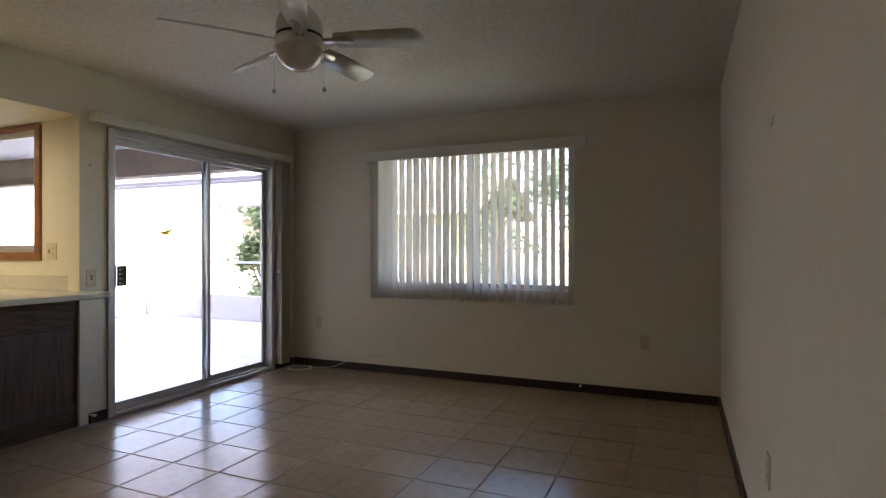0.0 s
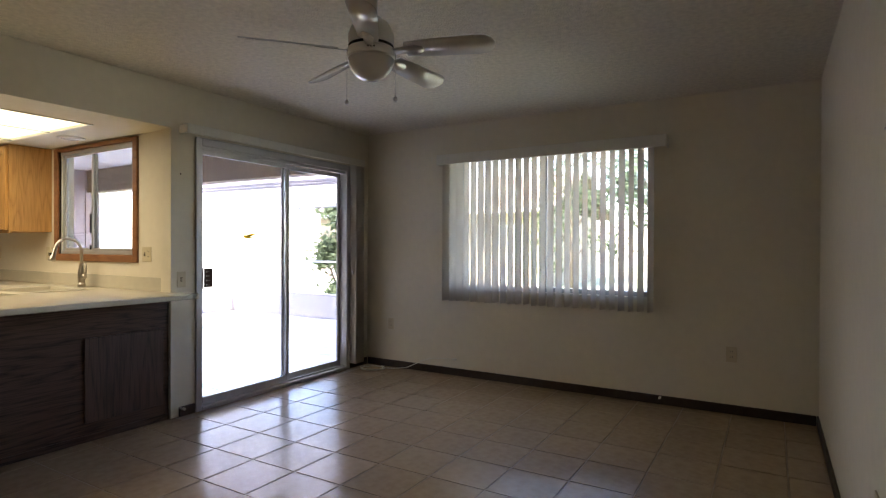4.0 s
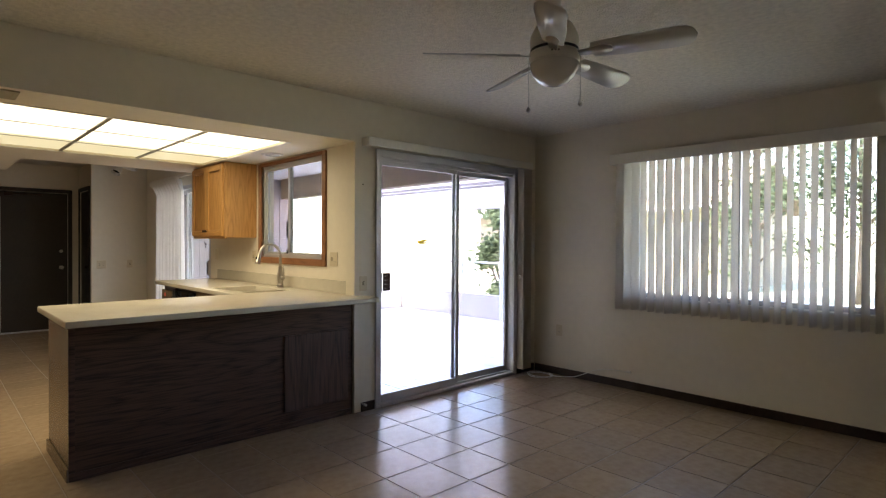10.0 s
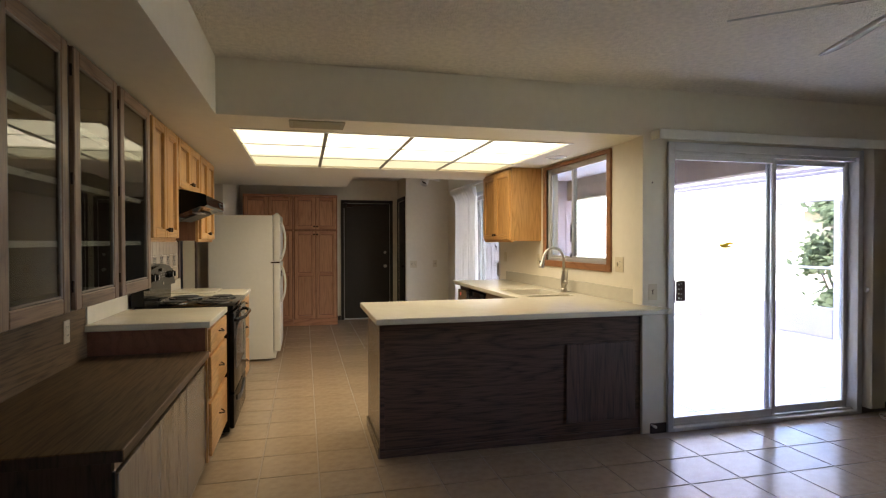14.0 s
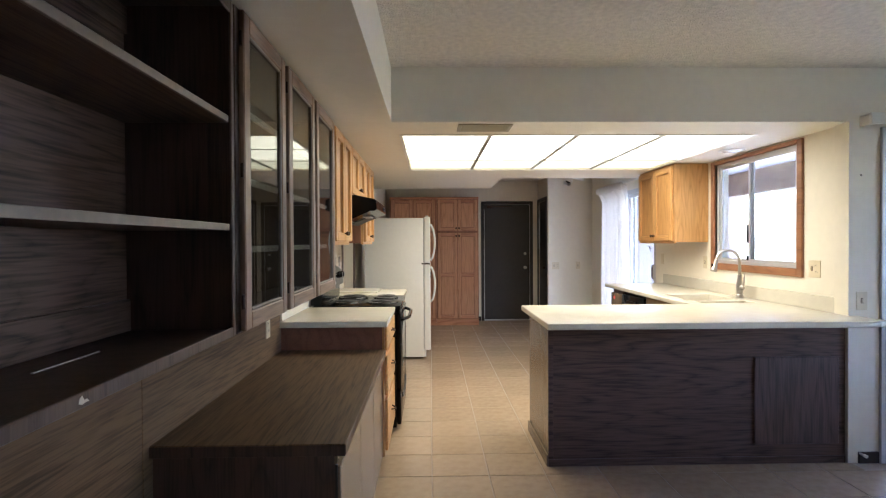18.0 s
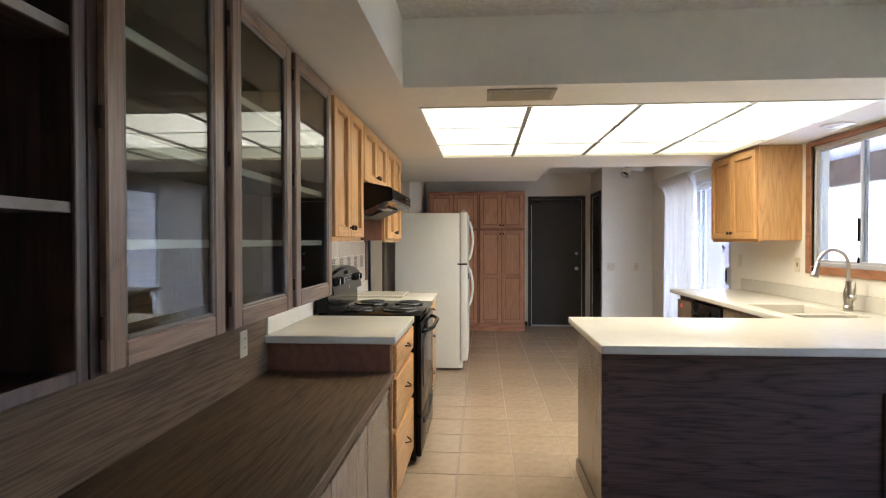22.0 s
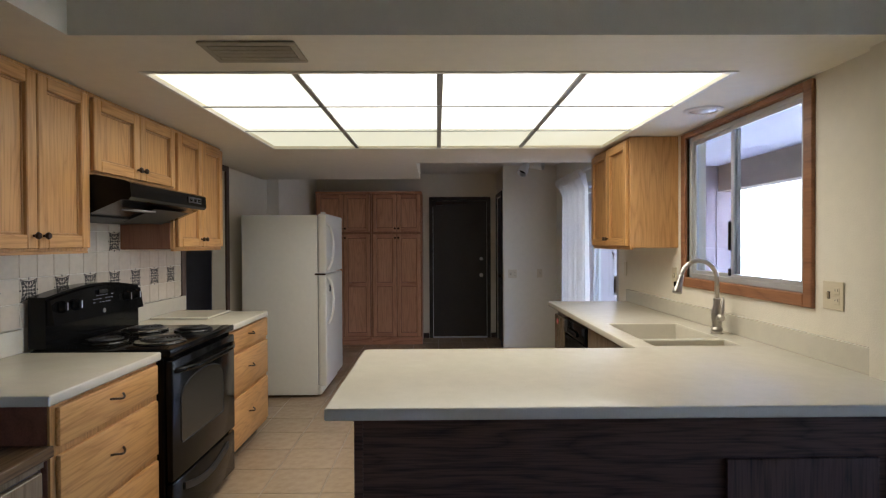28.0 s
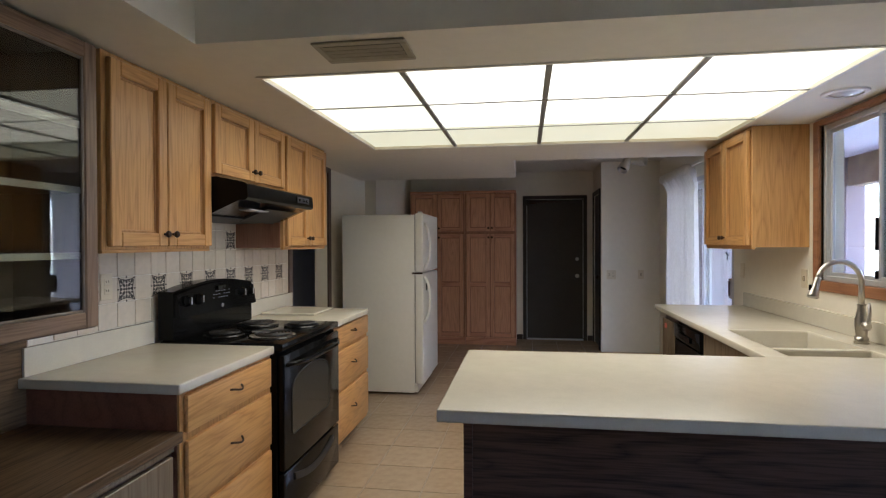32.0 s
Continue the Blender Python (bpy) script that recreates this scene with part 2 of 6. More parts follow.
WHITE_TRIM = mat("white_trim", (0.76, 0.74, 0.68), 0.45, spread=0.05, scale=12)
ALU = mat("aluminium", (0.56, 0.56, 0.57), 0.42, 0.45, spread=0.05, scale=30)
NICKEL = mat("brushed_nickel", (0.52, 0.49, 0.45), 0.28, 1.0, spread=0.08, scale=60)
BRONZE = mat("bronze_knob", (0.05, 0.028, 0.018), 0.35, 0.7, spread=0.2)
DOOR_DARK = mat("dark_brown_door", (0.028, 0.021, 0.017), 0.5, spread=0.2, scale=10, bump=0.05)
IVORY = mat("ivory_plastic", (0.66, 0.58, 0.42), 0.4, spread=0.04)
GLASS = clear("window_glass", (0.80, 0.83, 0.83), mirror=0.03)
DOOR_GLASS = clear("door_glass", (0.74, 0.76, 0.80), mirror=0.04)
SMOKE = clear("cabinet_glass", (0.80, 0.82, 0.77), mirror=0.065)
WALL_GROUT = mat("white_grout", (0.74, 0.70, 0.62), 0.8, spread=0.08, scale=20)
STUCCO = mat("lanai_stucco", (0.56, 0.52, 0.49), 0.9, bump=0.5, spread=0.08, scale=20)
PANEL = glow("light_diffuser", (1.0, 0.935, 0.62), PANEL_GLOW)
# panel's fall-off is painted in: south column and far row glow weaker
PANEL_END = glow("light_diffuser_weak", (1.0, 0.955, 0.60), PANEL_END_GLOW)
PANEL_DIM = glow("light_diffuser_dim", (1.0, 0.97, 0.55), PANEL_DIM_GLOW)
WALLTILE = mat("wall_tile", (0.66, 0.58, 0.47), 0.25, spread=0.08, scale=12, per_object=0.04)


# ---- building blocks ----
def box(lo, hi, bevel=0.0, bm=None, seg=1):
    """A box between two corners, its edges rounded a little; several may go into one mesh."""
    bm = bm or bmesh.new()
    c = [(a + b) / 2 for a, b in zip(lo, hi)]
    s = [abs(b - a) for a, b in zip(lo, hi)]
    made = bmesh.ops.create_cube(bm, size=1, matrix=Matrix.Translation(c) @ Matrix.Diagonal((*s, 1)))
    if bevel:
        edges = list({e for v in made["verts"] for e in v.link_edges})
        bmesh.ops.bevel(bm, geom=edges, offset=min(bevel, min(s) * 0.45), segments=seg, affect="EDGES", profile=0.5)
    return bm


def rod(a, b, r, bm=None, sides=12, r2=None):
    """A round bar from a to b."""
    bm = bm or bmesh.new()
    a, b = Vector(a), Vector(b)
    turn = (b - a).to_track_quat("Z", "Y").to_matrix().to_4x4()
    bmesh.ops.create_cone(bm, cap_ends=True, segments=sides, radius1=r, radius2=r if r2 is None else r2, depth=(b - a).length,
                          matrix=Matrix.Translation((a + b) / 2) @ turn)
    return bm


def lathe(profile, centre, bm=None, sides=24, axis="z"):
    """A turned shape from (radius, height) pairs about an axis through centre."""
    bm = bm or bmesh.new()
    turn = {"z": Matrix(), "y": Matrix.Rotation(-math.pi / 2, 4, "X"), "-y": Matrix.Rotation(math.pi / 2, 4, "X"),
            "x": Matrix.Rotation(math.pi / 2, 4, "Y"), "-x": Matrix.Rotation(-math.pi / 2, 4, "Y")}[axis]
    rings = []
    for r, h in profile:
        rings.append([bm.verts.new(Vector(centre) + turn @ Vector((r * math.cos(a), r * math.sin(a), h)))
                      for a in (2 * math.pi * i / sides for i in range(sides))])
    for p, q in zip(rings, rings[1:]):
        for i in range(sides):
            bm.faces.new((p[i], p[(i + 1) % sides], q[(i + 1) % sides], q[i]))
    for ring, r in ((rings[0], profile[0][0]), (rings[-1], profile[-1][0])):
        if r > 1e-5:
            bm.faces.new(ring if ring is rings[-1] else ring[::-1])
    bmesh.ops.remove_doubles(bm, verts=[v for ring in rings for v in ring], dist=1e-6)
    return bm


def tube(points, r, bm=None, sides=10, closed=False):
    """A pipe along points."""
    bm = bm or bmesh.new()
    pts = [Vector(p) for p in points]
    n = len(pts)
    rings = []
    up = None
    for i, p in enumerate(pts):
        d = ((pts[(i + 1) % n] - pts[i - 1]) if closed or 0 < i < n - 1 else (pts[1] - pts[0] if i == 0 else pts[-1] - pts[-2])).normalized()
        if up is None:
            up = d.orthogonal().normalized()
        up = (up - d * up.dot(d)).normalized()
        side = d.cross(up)
        rr = r[i] if isinstance(r, (list, tuple)) else r
        rings.append([bm.verts.new(p + (up * math.cos(a) + side * math.sin(a)) * rr) for a in (2 * math.pi * k / sides for k in range(sides))])
    for i in range(n if closed else n - 1):
        p, q = rings[i], rings[(i + 1) % n]
        for k in range(sides):
            bm.faces.new((p[k], p[(k + 1) % sides], q[(k + 1) % sides], q[k]))
    if not closed:
        bm.faces.new(rings[0][::-1]), bm.faces.new(rings[-1])
    return bm


def prism(outline, lo, hi, axis="z", bm=None):
    """A solid with the given outline (pairs) between lo and hi on an axis; pairs are (x, y), (x, z) or (y, z)."""
    bm = bm or bmesh.new()
    put = {"z": lambda u, v, w: (u, v, w), "y": lambda u, v, w: (u, w, v), "x": lambda u, v, w: (w, u, v)}[axis]
    a, b = [[bm.verts.new(put(u, v, w)) for u, v in outline] for w in (lo, hi)]
    bm.faces.new(a), bm.faces.new(b[::-1])
    for i in range(len(a)):
        j = (i + 1) % len(a)
        bm.faces.new((a[i], b[i], b[j], a[j]))
    bmesh.ops.recalc_face_normals(bm, faces=bm.faces[:])
    return bm


def smooth(bm, angle=35):
    for f in bm.faces:
        f.smooth = True
    for e in bm.edges:
        if len(e.link_faces) == 2 and e.calc_face_angle(0) > radians(angle):
            e.smooth = False
    return bm


def thing(name, base, label, category, group=""):
    """An empty at the base of a thing, which carries its parts."""
    ob = new(name)
    ob.location = base
    ob.empty_display_size = 0.1
    return tagged(ob, label, category, group)


def part(name, bm, material, parent=None, label="", flat=False):
    """Links a bmesh, given in world places, as one mesh under a thing or a part."""
    origin = Vector((0, 0, 0))
    p = parent
    while p is not None:
        origin += p.location
        p = p.parent
    if parent is None:
        vs = [v.co for v in bm.verts]
        lo = Vector([min(v[i] for v in vs) for i in range(3)])
        hi = Vector([max(v[i] for v in vs) for i in range(3)])
        origin = Vector(((lo.x + hi.x) / 2, (lo.y + hi.y) / 2, lo.z))
    for v in bm.verts:
        v.co -= origin
    mesh = bpy.data.meshes.new(name)
    if not flat:
        smooth(bm)
    bm.to_mesh(mesh)
    bm.free()
    mesh.materials.append(material)
    ob = new(name, mesh)
    if parent is None:
        ob.location = origin
    else:
        ob.parent = parent
    return tagged(ob, label) if label else ob


def structure(name, bm, material, label=""):
    return tagged(part(name, bm, material), label, "", "", "structure")


def wall_run(name, axis, at, thick, a, b, z0, z1, openings, material, label):
    """A wall in the plane axis = at, from a to b, with openings (a0, a1, z0, z1) cut right through."""
    bm = bmesh.new()
    lo, hi = min(at, at + thick), max(at, at + thick)

    def block(u0, u1, w0, w1):
        if u1 - u0 > 1e-4 and w1 - w0 > 1e-4:
            box((lo, u0, w0) if axis == "x" else (u0, lo, w0), (hi, u1, w1) if axis == "x" else (u1, hi, w1), bm=bm)
    u = a
    for o0, o1, p0, p1 in sorted(openings):
        block(u, o0, z0, z1), block(o0, o1, z0, p0), block(o0, o1, p1, z1)
        u = o1
    block(u, b, z0, z1)
    return structure(name, bm, material, label)

# ---- the plan ----
X_EAST, X_DOOR, X_WEST = 0.165, -3.862, -10.23
Y_SOUTH, Y_KIT, Y_NORTH = -1.02, 2.495, 4.73
Z_SOF, Z_CEIL = 2.11, 2.44
X_JOG, Y_JOG = -9.405, 1.777
SOF_BACK, SOF_STEP, SOF_END = -6.85, 0.71, -8.07
T = 0.12
wall_run("wall_north", "y", Y_NORTH, T, X_DOOR - T, X_EAST + T, 0, Z_CEIL, [(-2.755, -0.965, 0.85, 2.11)], WALL, "cream painted wall with the blinded window")
wall_run("wall_east", "x", X_EAST, T, Y_SOUTH - T, Y_NORTH, 0, Z_CEIL, [], WALL, "plain cream painted side wall")
wall_run("wall_south", "y", Y_SOUTH, -T, X_WEST - T, X_EAST, 0, Z_CEIL, [(-7.0, -6.19, 0, 2.06)], WALL, "white painted long kitchen wall")
wall_run("wall_sliding_door", "x", X_DOOR, -T, Y_KIT - 0.03, Y_NORTH, 0, Z_CEIL, [(2.685, 4.40, 0, 2.07)], WALL, "cream painted wall round the sliding door")
wall_run("wall_kitchen_north", "y", Y_KIT, T, X_JOG, X_DOOR - T, 0, Z_CEIL, [(-5.52, -4.37, 1.18, 2.07), (-8.62, -6.87, 0, 2.05)], WALL, "cream kitchen wall with the pass window")
wall_run("wall_closet_front", "x", X_JOG, -T, Y_JOG, Y_KIT + T, 0, Z_CEIL, [], WALL, "cream wall with two switch plates")
wall_run("wall_closet_side", "y", Y_JOG, T, X_WEST, X_JOG - T, 0, Z_CEIL, [(-10.15, -9.53, 0, 2.06)], WALL, "cream closet wall with a dark door")
wall_run("wall_west", "x", X_WEST, -T, Y_SOUTH, 2.6, 0, Z_CEIL, [(0.81, 1.65, 0, 2.04)], WALL, "cream end wall with the dark entry door")
def inside(z0, z1):
    """The L of the kitchen and the dining room between two heights."""
    bm = box((X_WEST - T, Y_SOUTH - T, z0), (X_DOOR - T, Y_KIT + T, z1))
    return box((X_DOOR - T, Y_SOUTH - T, z0), (X_EAST + T, Y_NORTH + T, z1), bm=bm)


structure("ceiling", inside(Z_CEIL, Z_CEIL + 0.1), CEIL, "popcorn textured white ceiling")
# overhang out of view, added to block sun from the north window
structure("shading_eave", box((X_DOOR - T, Y_NORTH + T + 0.001, 2.36), (X_EAST + 0.8, Y_NORTH + 0.85, 2.48), 0.004), WALL, "unseen white eave added to keep sun off the window")
# soffits, with a recess for the light panel
LX0, LX1, LY0, LY1 = -6.08, -4.275, -0.30, 2.115
for place, lo, hi in (("hutch", (X_DOOR, Y_SOUTH, Z_SOF), (X_EAST, -0.345, Z_CEIL)), ("front", (LX1, Y_SOUTH, Z_SOF), (X_DOOR, Y_KIT - 0.03, Z_CEIL)),
                      ("front_end", (LX1, Y_KIT - 0.03, Z_SOF), (X_DOOR - T, Y_KIT, Z_CEIL)), ("back", (SOF_BACK, Y_SOUTH, Z_SOF), (LX0, Y_KIT, Z_CEIL)),
                      ("south", (LX0, Y_SOUTH, Z_SOF), (LX1, LY0, Z_CEIL)), ("north", (LX0, LY1, Z_SOF), (LX1, Y_KIT, Z_CEIL)),
                      ("step", (SOF_END, Y_SOUTH, Z_SOF), (SOF_BACK, SOF_STEP, Z_CEIL))):
    structure("soffit_" + place, box(lo, hi), WALL, "white painted dropped soffit")
structure("wall_chase", box((X_WEST, Y_SOUTH, 0), (-8.25, -0.89, Z_CEIL)), WALL, "boxed out wall beside the pantry")
structure("floor", inside(-0.10, -0.004), GROUT, "tiled floor with pale grout joints")
structure("ground", box((-60, -45, -0.3), (45, 60, -0.16)), mat("lawn", (0.33, 0.33, 0.22), 0.9, bump=0.6, spread=0.25, scale=3), "sun-bleached dry lawn round the house")

# ---- light panel ----
GRID = mat("grey_grid_bar", (0.30, 0.30, 0.28), 0.5, spread=0.06)
lp = thing("ceiling_light_panel", ((LX0 + LX1) / 2, (LY0 + LY1) / 2, Z_SOF), "large recessed fluorescent panel with twelve glowing diffusers", "ceiling light")
cols = [LY0 + (LY1 - LY0) * i / 4 for i in range(5)]
rows = [LX1, LX1 - 0.565, LX1 - 1.185, LX0]
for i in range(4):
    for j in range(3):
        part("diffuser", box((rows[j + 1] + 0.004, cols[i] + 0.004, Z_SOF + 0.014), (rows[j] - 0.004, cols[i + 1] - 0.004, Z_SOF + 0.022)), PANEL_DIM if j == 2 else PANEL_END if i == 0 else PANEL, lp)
for i in range(4):
    for j in range(3):
        tube_lamp = new("fluorescent_tubes", bpy.data.lights.new("fluorescent_tubes", "AREA"))
        w, h = abs(rows[j] - rows[j + 1]) - 0.03, cols[i + 1] - cols[i] - 0.04
        tube_lamp.data.shape, tube_lamp.data.size, tube_lamp.data.size_y = "RECTANGLE", w, h
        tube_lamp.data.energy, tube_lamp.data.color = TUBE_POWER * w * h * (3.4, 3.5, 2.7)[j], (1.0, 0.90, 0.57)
        tube_lamp.data.spread = radians(155)
        tube_lamp.matrix_world = Matrix.Translation(((rows[j] + rows[j + 1]) / 2, (cols[i] + cols[i + 1]) / 2, Z_SOF + 0.010))
for y in cols[1:-1]:
    part("divider", box((LX0, y - 0.014, Z_SOF + 0.001), (LX1, y + 0.014, Z_SOF + 0.012), 0.002), GRID, lp)
for x in rows[1:-1]:
    part("divider", box((x - 0.008, LY0, Z_SOF - 0.004), (x + 0.008, LY1, Z_SOF + 0.0005), 0.001), GRID, lp)
part("backing", box((LX0, LY0, Z_CEIL - 0.02), (LX1, LY1, Z_CEIL - 0.004)), WHITE_TRIM, lp)
rim = bmesh.new()
for lo, hi in (((LX0 - 0.02, LY0 - 0.02), (LX1 + 0.02, LY0)), ((LX0 - 0.02, LY1), (LX1 + 0.02, LY1 + 0.02)), ((LX0 - 0.02, LY0), (LX0, LY1)), ((LX1, LY0), (LX1 + 0.02, LY1))):
    box((*lo, Z_SOF - 0.006), (*hi, Z_SOF - 0.001), 0.001, rim)
part("rim", rim, WHITE_TRIM, lp)

# ---- baseboards and door trims ----
def skirting(name, runs):
    bm = bmesh.new()
    for lo, hi in runs:
        box((*lo, 0), (*hi, 0.072), 0.004, bm)
    return structure(name, bm, BASE, "dark brown stained baseboard")


skirting("baseboard_north", [((X_DOOR + 0.016, Y_NORTH - 0.014), (X_EAST - 0.015, Y_NORTH))])
skirting("baseboard_east", [((X_EAST - 0.014, Y_SOUTH + 0.4), (X_EAST, Y_NORTH))])
skirting("baseboard_door_wall", [((X_DOOR, Y_KIT + 0.03), (X_DOOR + 0.014, 2.655)), ((X_DOOR, 4.41), (X_DOOR + 0.014, Y_NORTH - 0.015))])
skirting("baseboard_west", [((X_WEST, 1.69), (X_WEST + 0.014, Y_JOG)), ((X_WEST, 0.685), (X_WEST + 0.014, 0.77))])


def casing(name, axis, at, out, a0, a1, z1, w, material, label, z0=0.0):
    """Flat trim round a doorway, proud of the wall by out."""
    bm = bmesh.new()
    lo, hi = min(at, at + out), max(at, at + out)
    for u0, u1, w0, w1 in ((a0 - w, a0, z0, z1 + w), (a1, a1 + w, z0, z1 + w), (a0, a1, z1, z1 + w)):
        box((lo, u0, w0) if axis == "x" else (u0, lo, w0), (hi, u1, w1) if axis == "x" else (u1, hi, w1), 0.003, bm)
    return structure(name, bm, material, label)


casing("trim_entry", "x", X_WEST, 0.02, 0.825, 1.635, 2.04, 0.05, DOOR_DARK, "dark brown door casing")
casing("trim_closet", "y", Y_JOG, -0.018, -10.15, -9.53, 2.06, 0.055, DOOR_DARK, "dark brown closet casing")
casing("trim_hall", "y", Y_SOUTH, 0.018, -7.0, -6.19, 2.06, 0.07, WALNUT, "dark stained doorway casing")

# ---- dining side ----
FABRIC = cloth("vane_fabric", (0.74, 0.68, 0.61), (0.66, 0.60, 0.535), 0.33)


def plate(base, axis, kind, group=""):
    """A wall plate facing along axis: an outlet, a switch or both. base is its middle on the wall."""
    x, y, z = base
    wide = {"outlet": 0.070, "switch": 0.070, "double": 0.116, "blank": 0.07}[kind]
    label = {"outlet": "ivory duplex outlet plate on the wall", "switch": "ivory switch plate with one toggle",
             "double": "ivory two-gang plate on the wall", "blank": "narrow ivory wall plate seen edge on"}[kind]
    t = thing("wall_outlet" if kind == "outlet" else "light_switch", base, label, "outlet" if kind == "outlet" else "switch", group)
    n = Vector({"x": (1, 0, 0), "-x": (-1, 0, 0), "y": (0, 1, 0), "-y": (0, -1, 0)}[axis])
    s = Vector((abs(n.y), abs(n.x), 0))

    def slab(du, dz, w, h, d0, d1, m, name, bev=0.002):
        c = Vector(base) + s * du + Vector((0, 0, dz))
        a, b = c - s * w / 2 + n * d0 - Vector((0, 0, h / 2)), c + s * w / 2 + n * d1 + Vector((0, 0, h / 2))
        part(name, box([min(p, q) for p, q in zip(a, b)], [max(p, q) for p, q in zip(a, b)], bev), m, t)
    slab(0, 0, wide, 0.115, 0.0005, 0.006, IVORY, "cover")
    gangs = {"outlet": [(0, "o")], "switch": [(0, "s")], "double": [(-0.023, "s"), (0.023, "o")], "blank": []}[kind]
    for du, what in gangs:
        if what == "o":
            for dz in (-0.02, 0.02):
                slab(du, dz, 0.034, 0.028, 0.006, 0.0085, IVORY, "socket", 0.003)
                for k in (-0.007, 0.007):
                    slab(du + k, dz + 0.003, 0.003, 0.009, 0.0085, 0.0089, BLACK_MATTE, "slot", 0)
        else:
            slab(du, 0, 0.010, 0.024, 0.006, 0.016, IVORY, "toggle", 0.002)
            slab(du, 0, 0.016, 0.030, 0.006, 0.0066, BRONZE, "slot", 0)
    return t


# sliding glass door to the lanai
SD = thing("door_sliding", (X_DOOR - 0.05, 3.53, 0), "aluminium framed sliding glass door, closed", "sliding door")
SD["kind"] = "structure"
fy0, fy1, fz1 = 2.66, 4.425, 2.075
bm = bmesh.new()
for lo, hi in (((fy0, 0), (fy0 + 0.05, fz1)), ((fy1 - 0.05, 0), (fy1, fz1)), ((fy0 + 0.05, fz1 - 0.06), (fy1 - 0.05, fz1))):
    box((X_DOOR - 0.12, *lo), (X_DOOR + 0.018, *hi), 0.004, bm)
part("outer_frame", bm, ALU, SD)
part("track", box((X_DOOR - 0.12, fy0 + 0.05, 0), (X_DOOR + 0.02, fy1 - 0.05, 0.028), 0.004), ALU, SD)
part("track_lip", box((X_DOOR - 0.03, fy0 + 0.05, 0.028), (X_DOOR - 0.022, fy1 - 0.05, 0.045), 0.001), ALU, SD)
part("head_rail", box((X_DOOR - 0.02, fy0 + 0.05, fz1 - 0.085), (X_DOOR - 0.004, fy1 - 0.05, fz1 - 0.06), 0.002), ALU, SD)


def sash(y0, y1, x, name, pull):
    leaf = part(name, box((x - 0.012, y0, 0.032), (x + 0.012, y0 + 0.032, 1.995), 0.003), ALU, SD)
    part("stile", box((x - 0.012, y1 - 0.032, 0.032), (x + 0.012, y1, 1.995), 0.003), ALU, leaf)
    part("rail", box((x - 0.012, y0 + 0.032, 0.032), (x + 0.012, y1 - 0.032, 0.088), 0.003), ALU, leaf)
    part("rail", box((x - 0.012, y0 + 0.032, 1.955), (x + 0.012, y1 - 0.032, 1.995), 0.003), ALU, leaf)
    g = part("pane", box((x - 0.002, y0 + 0.03, 0.085), (x + 0.002, y1 - 0.03, 1.958)), DOOR_GLASS, leaf)
    g.visible_shadow = False
    if pull:
        body = bmesh.new()
        box((x + 0.012, y0 + 0.002, 0.92), (x + 0.020, y0 + 0.034, 1.09), 0.002, body)
        box((x + 0.0205, y0 + 0.034, 0.935), (x + 0.028, y0 + 0.110, 1.08), 0.003, body)
        part("lock_plate", body, BRONZE, leaf)
        for k in range(4):
            part("screw", lathe([(0.007, 0), (0.006, 0.002), (0, 0.0025)], (x + 0.028, y0 + 0.055, 0.955 + k * 0.033), axis="x", sides=10), NICKEL, leaf)
            part("screw", lathe([(0.004, 0), (0.003, 0.002), (0, 0.0025)], (x + 0.028, y0 + 0.075, 0.950 + k * 0.036), axis="x", sides=8), NICKEL, leaf)


sash(2.711, 3.632, X_DOOR - 0.035, "sliding_panel", True)
sash(3.595, 4.374, X_DOOR - 0.085, "fixed_panel", False)

# little bird decal on the glass
YELLOW = cloth("yellow_vinyl", (0.80, 0.66, 0.03), (0.70, 0.55, 0.02), 0.85, 40)
GREYED = mat("grey_vinyl", (0.22, 0.21, 0.19), 0.5, spread=0.3, scale=60)
bird = thing("window_decal", (X_DOOR - 0.032, 3.19, 1.29), "yellow flying bird decal on the glass", "decal")
bx = X_DOOR - 0.0325


def outline(pts, k=0.8):
    return [(3.195 + (y - 3.15) * k, 1.325 + (z - 1.335) * k) for y, z in pts]


part("body", prism(outline([(3.065, 1.350), (3.078, 1.362), (3.10, 1.358), (3.15, 1.345), (3.185, 1.33), (3.15, 1.322), (3.10, 1.325), (3.08, 1.335)]), bx, bx + 0.001, "x"), YELLOW, bird)
part("wing", prism(outline([(3.095, 1.352), (3.14, 1.372), (3.19, 1.378), (3.24, 1.365), (3.19, 1.357), (3.15, 1.342)]), bx + 0.0012, bx + 0.002, "x"), YELLOW, bird)
part("wing", prism(outline([(3.14, 1.335), (3.18, 1.345), (3.235, 1.345), (3.19, 1.332), (3.15, 1.328)]), bx + 0.0012, bx + 0.002, "x"), YELLOW, bird)
part("leg", prism(outline([(3.12, 1.325), (3.06, 1.305), (3.02, 1.300), (3.06, 1.309)]), bx, bx + 0.001, "x"), GREYED, bird)
part("leg", prism(outline([(3.15, 1.322), (3.19, 1.305), (3.215, 1.297), (3.19, 1.309)]), bx, bx + 0.001, "x"), GREYED, bird)
ring_ = [(3.205 + 0.014 * math.cos(q * math.pi / 5), 1.235 + 0.024 * math.sin(q * math.pi / 5)) for q in range(10)]
part("flower", tube([(bx + 0.0005, u, v) for u, v in ring_], 0.002, sides=5, closed=True), GREYED, bird)

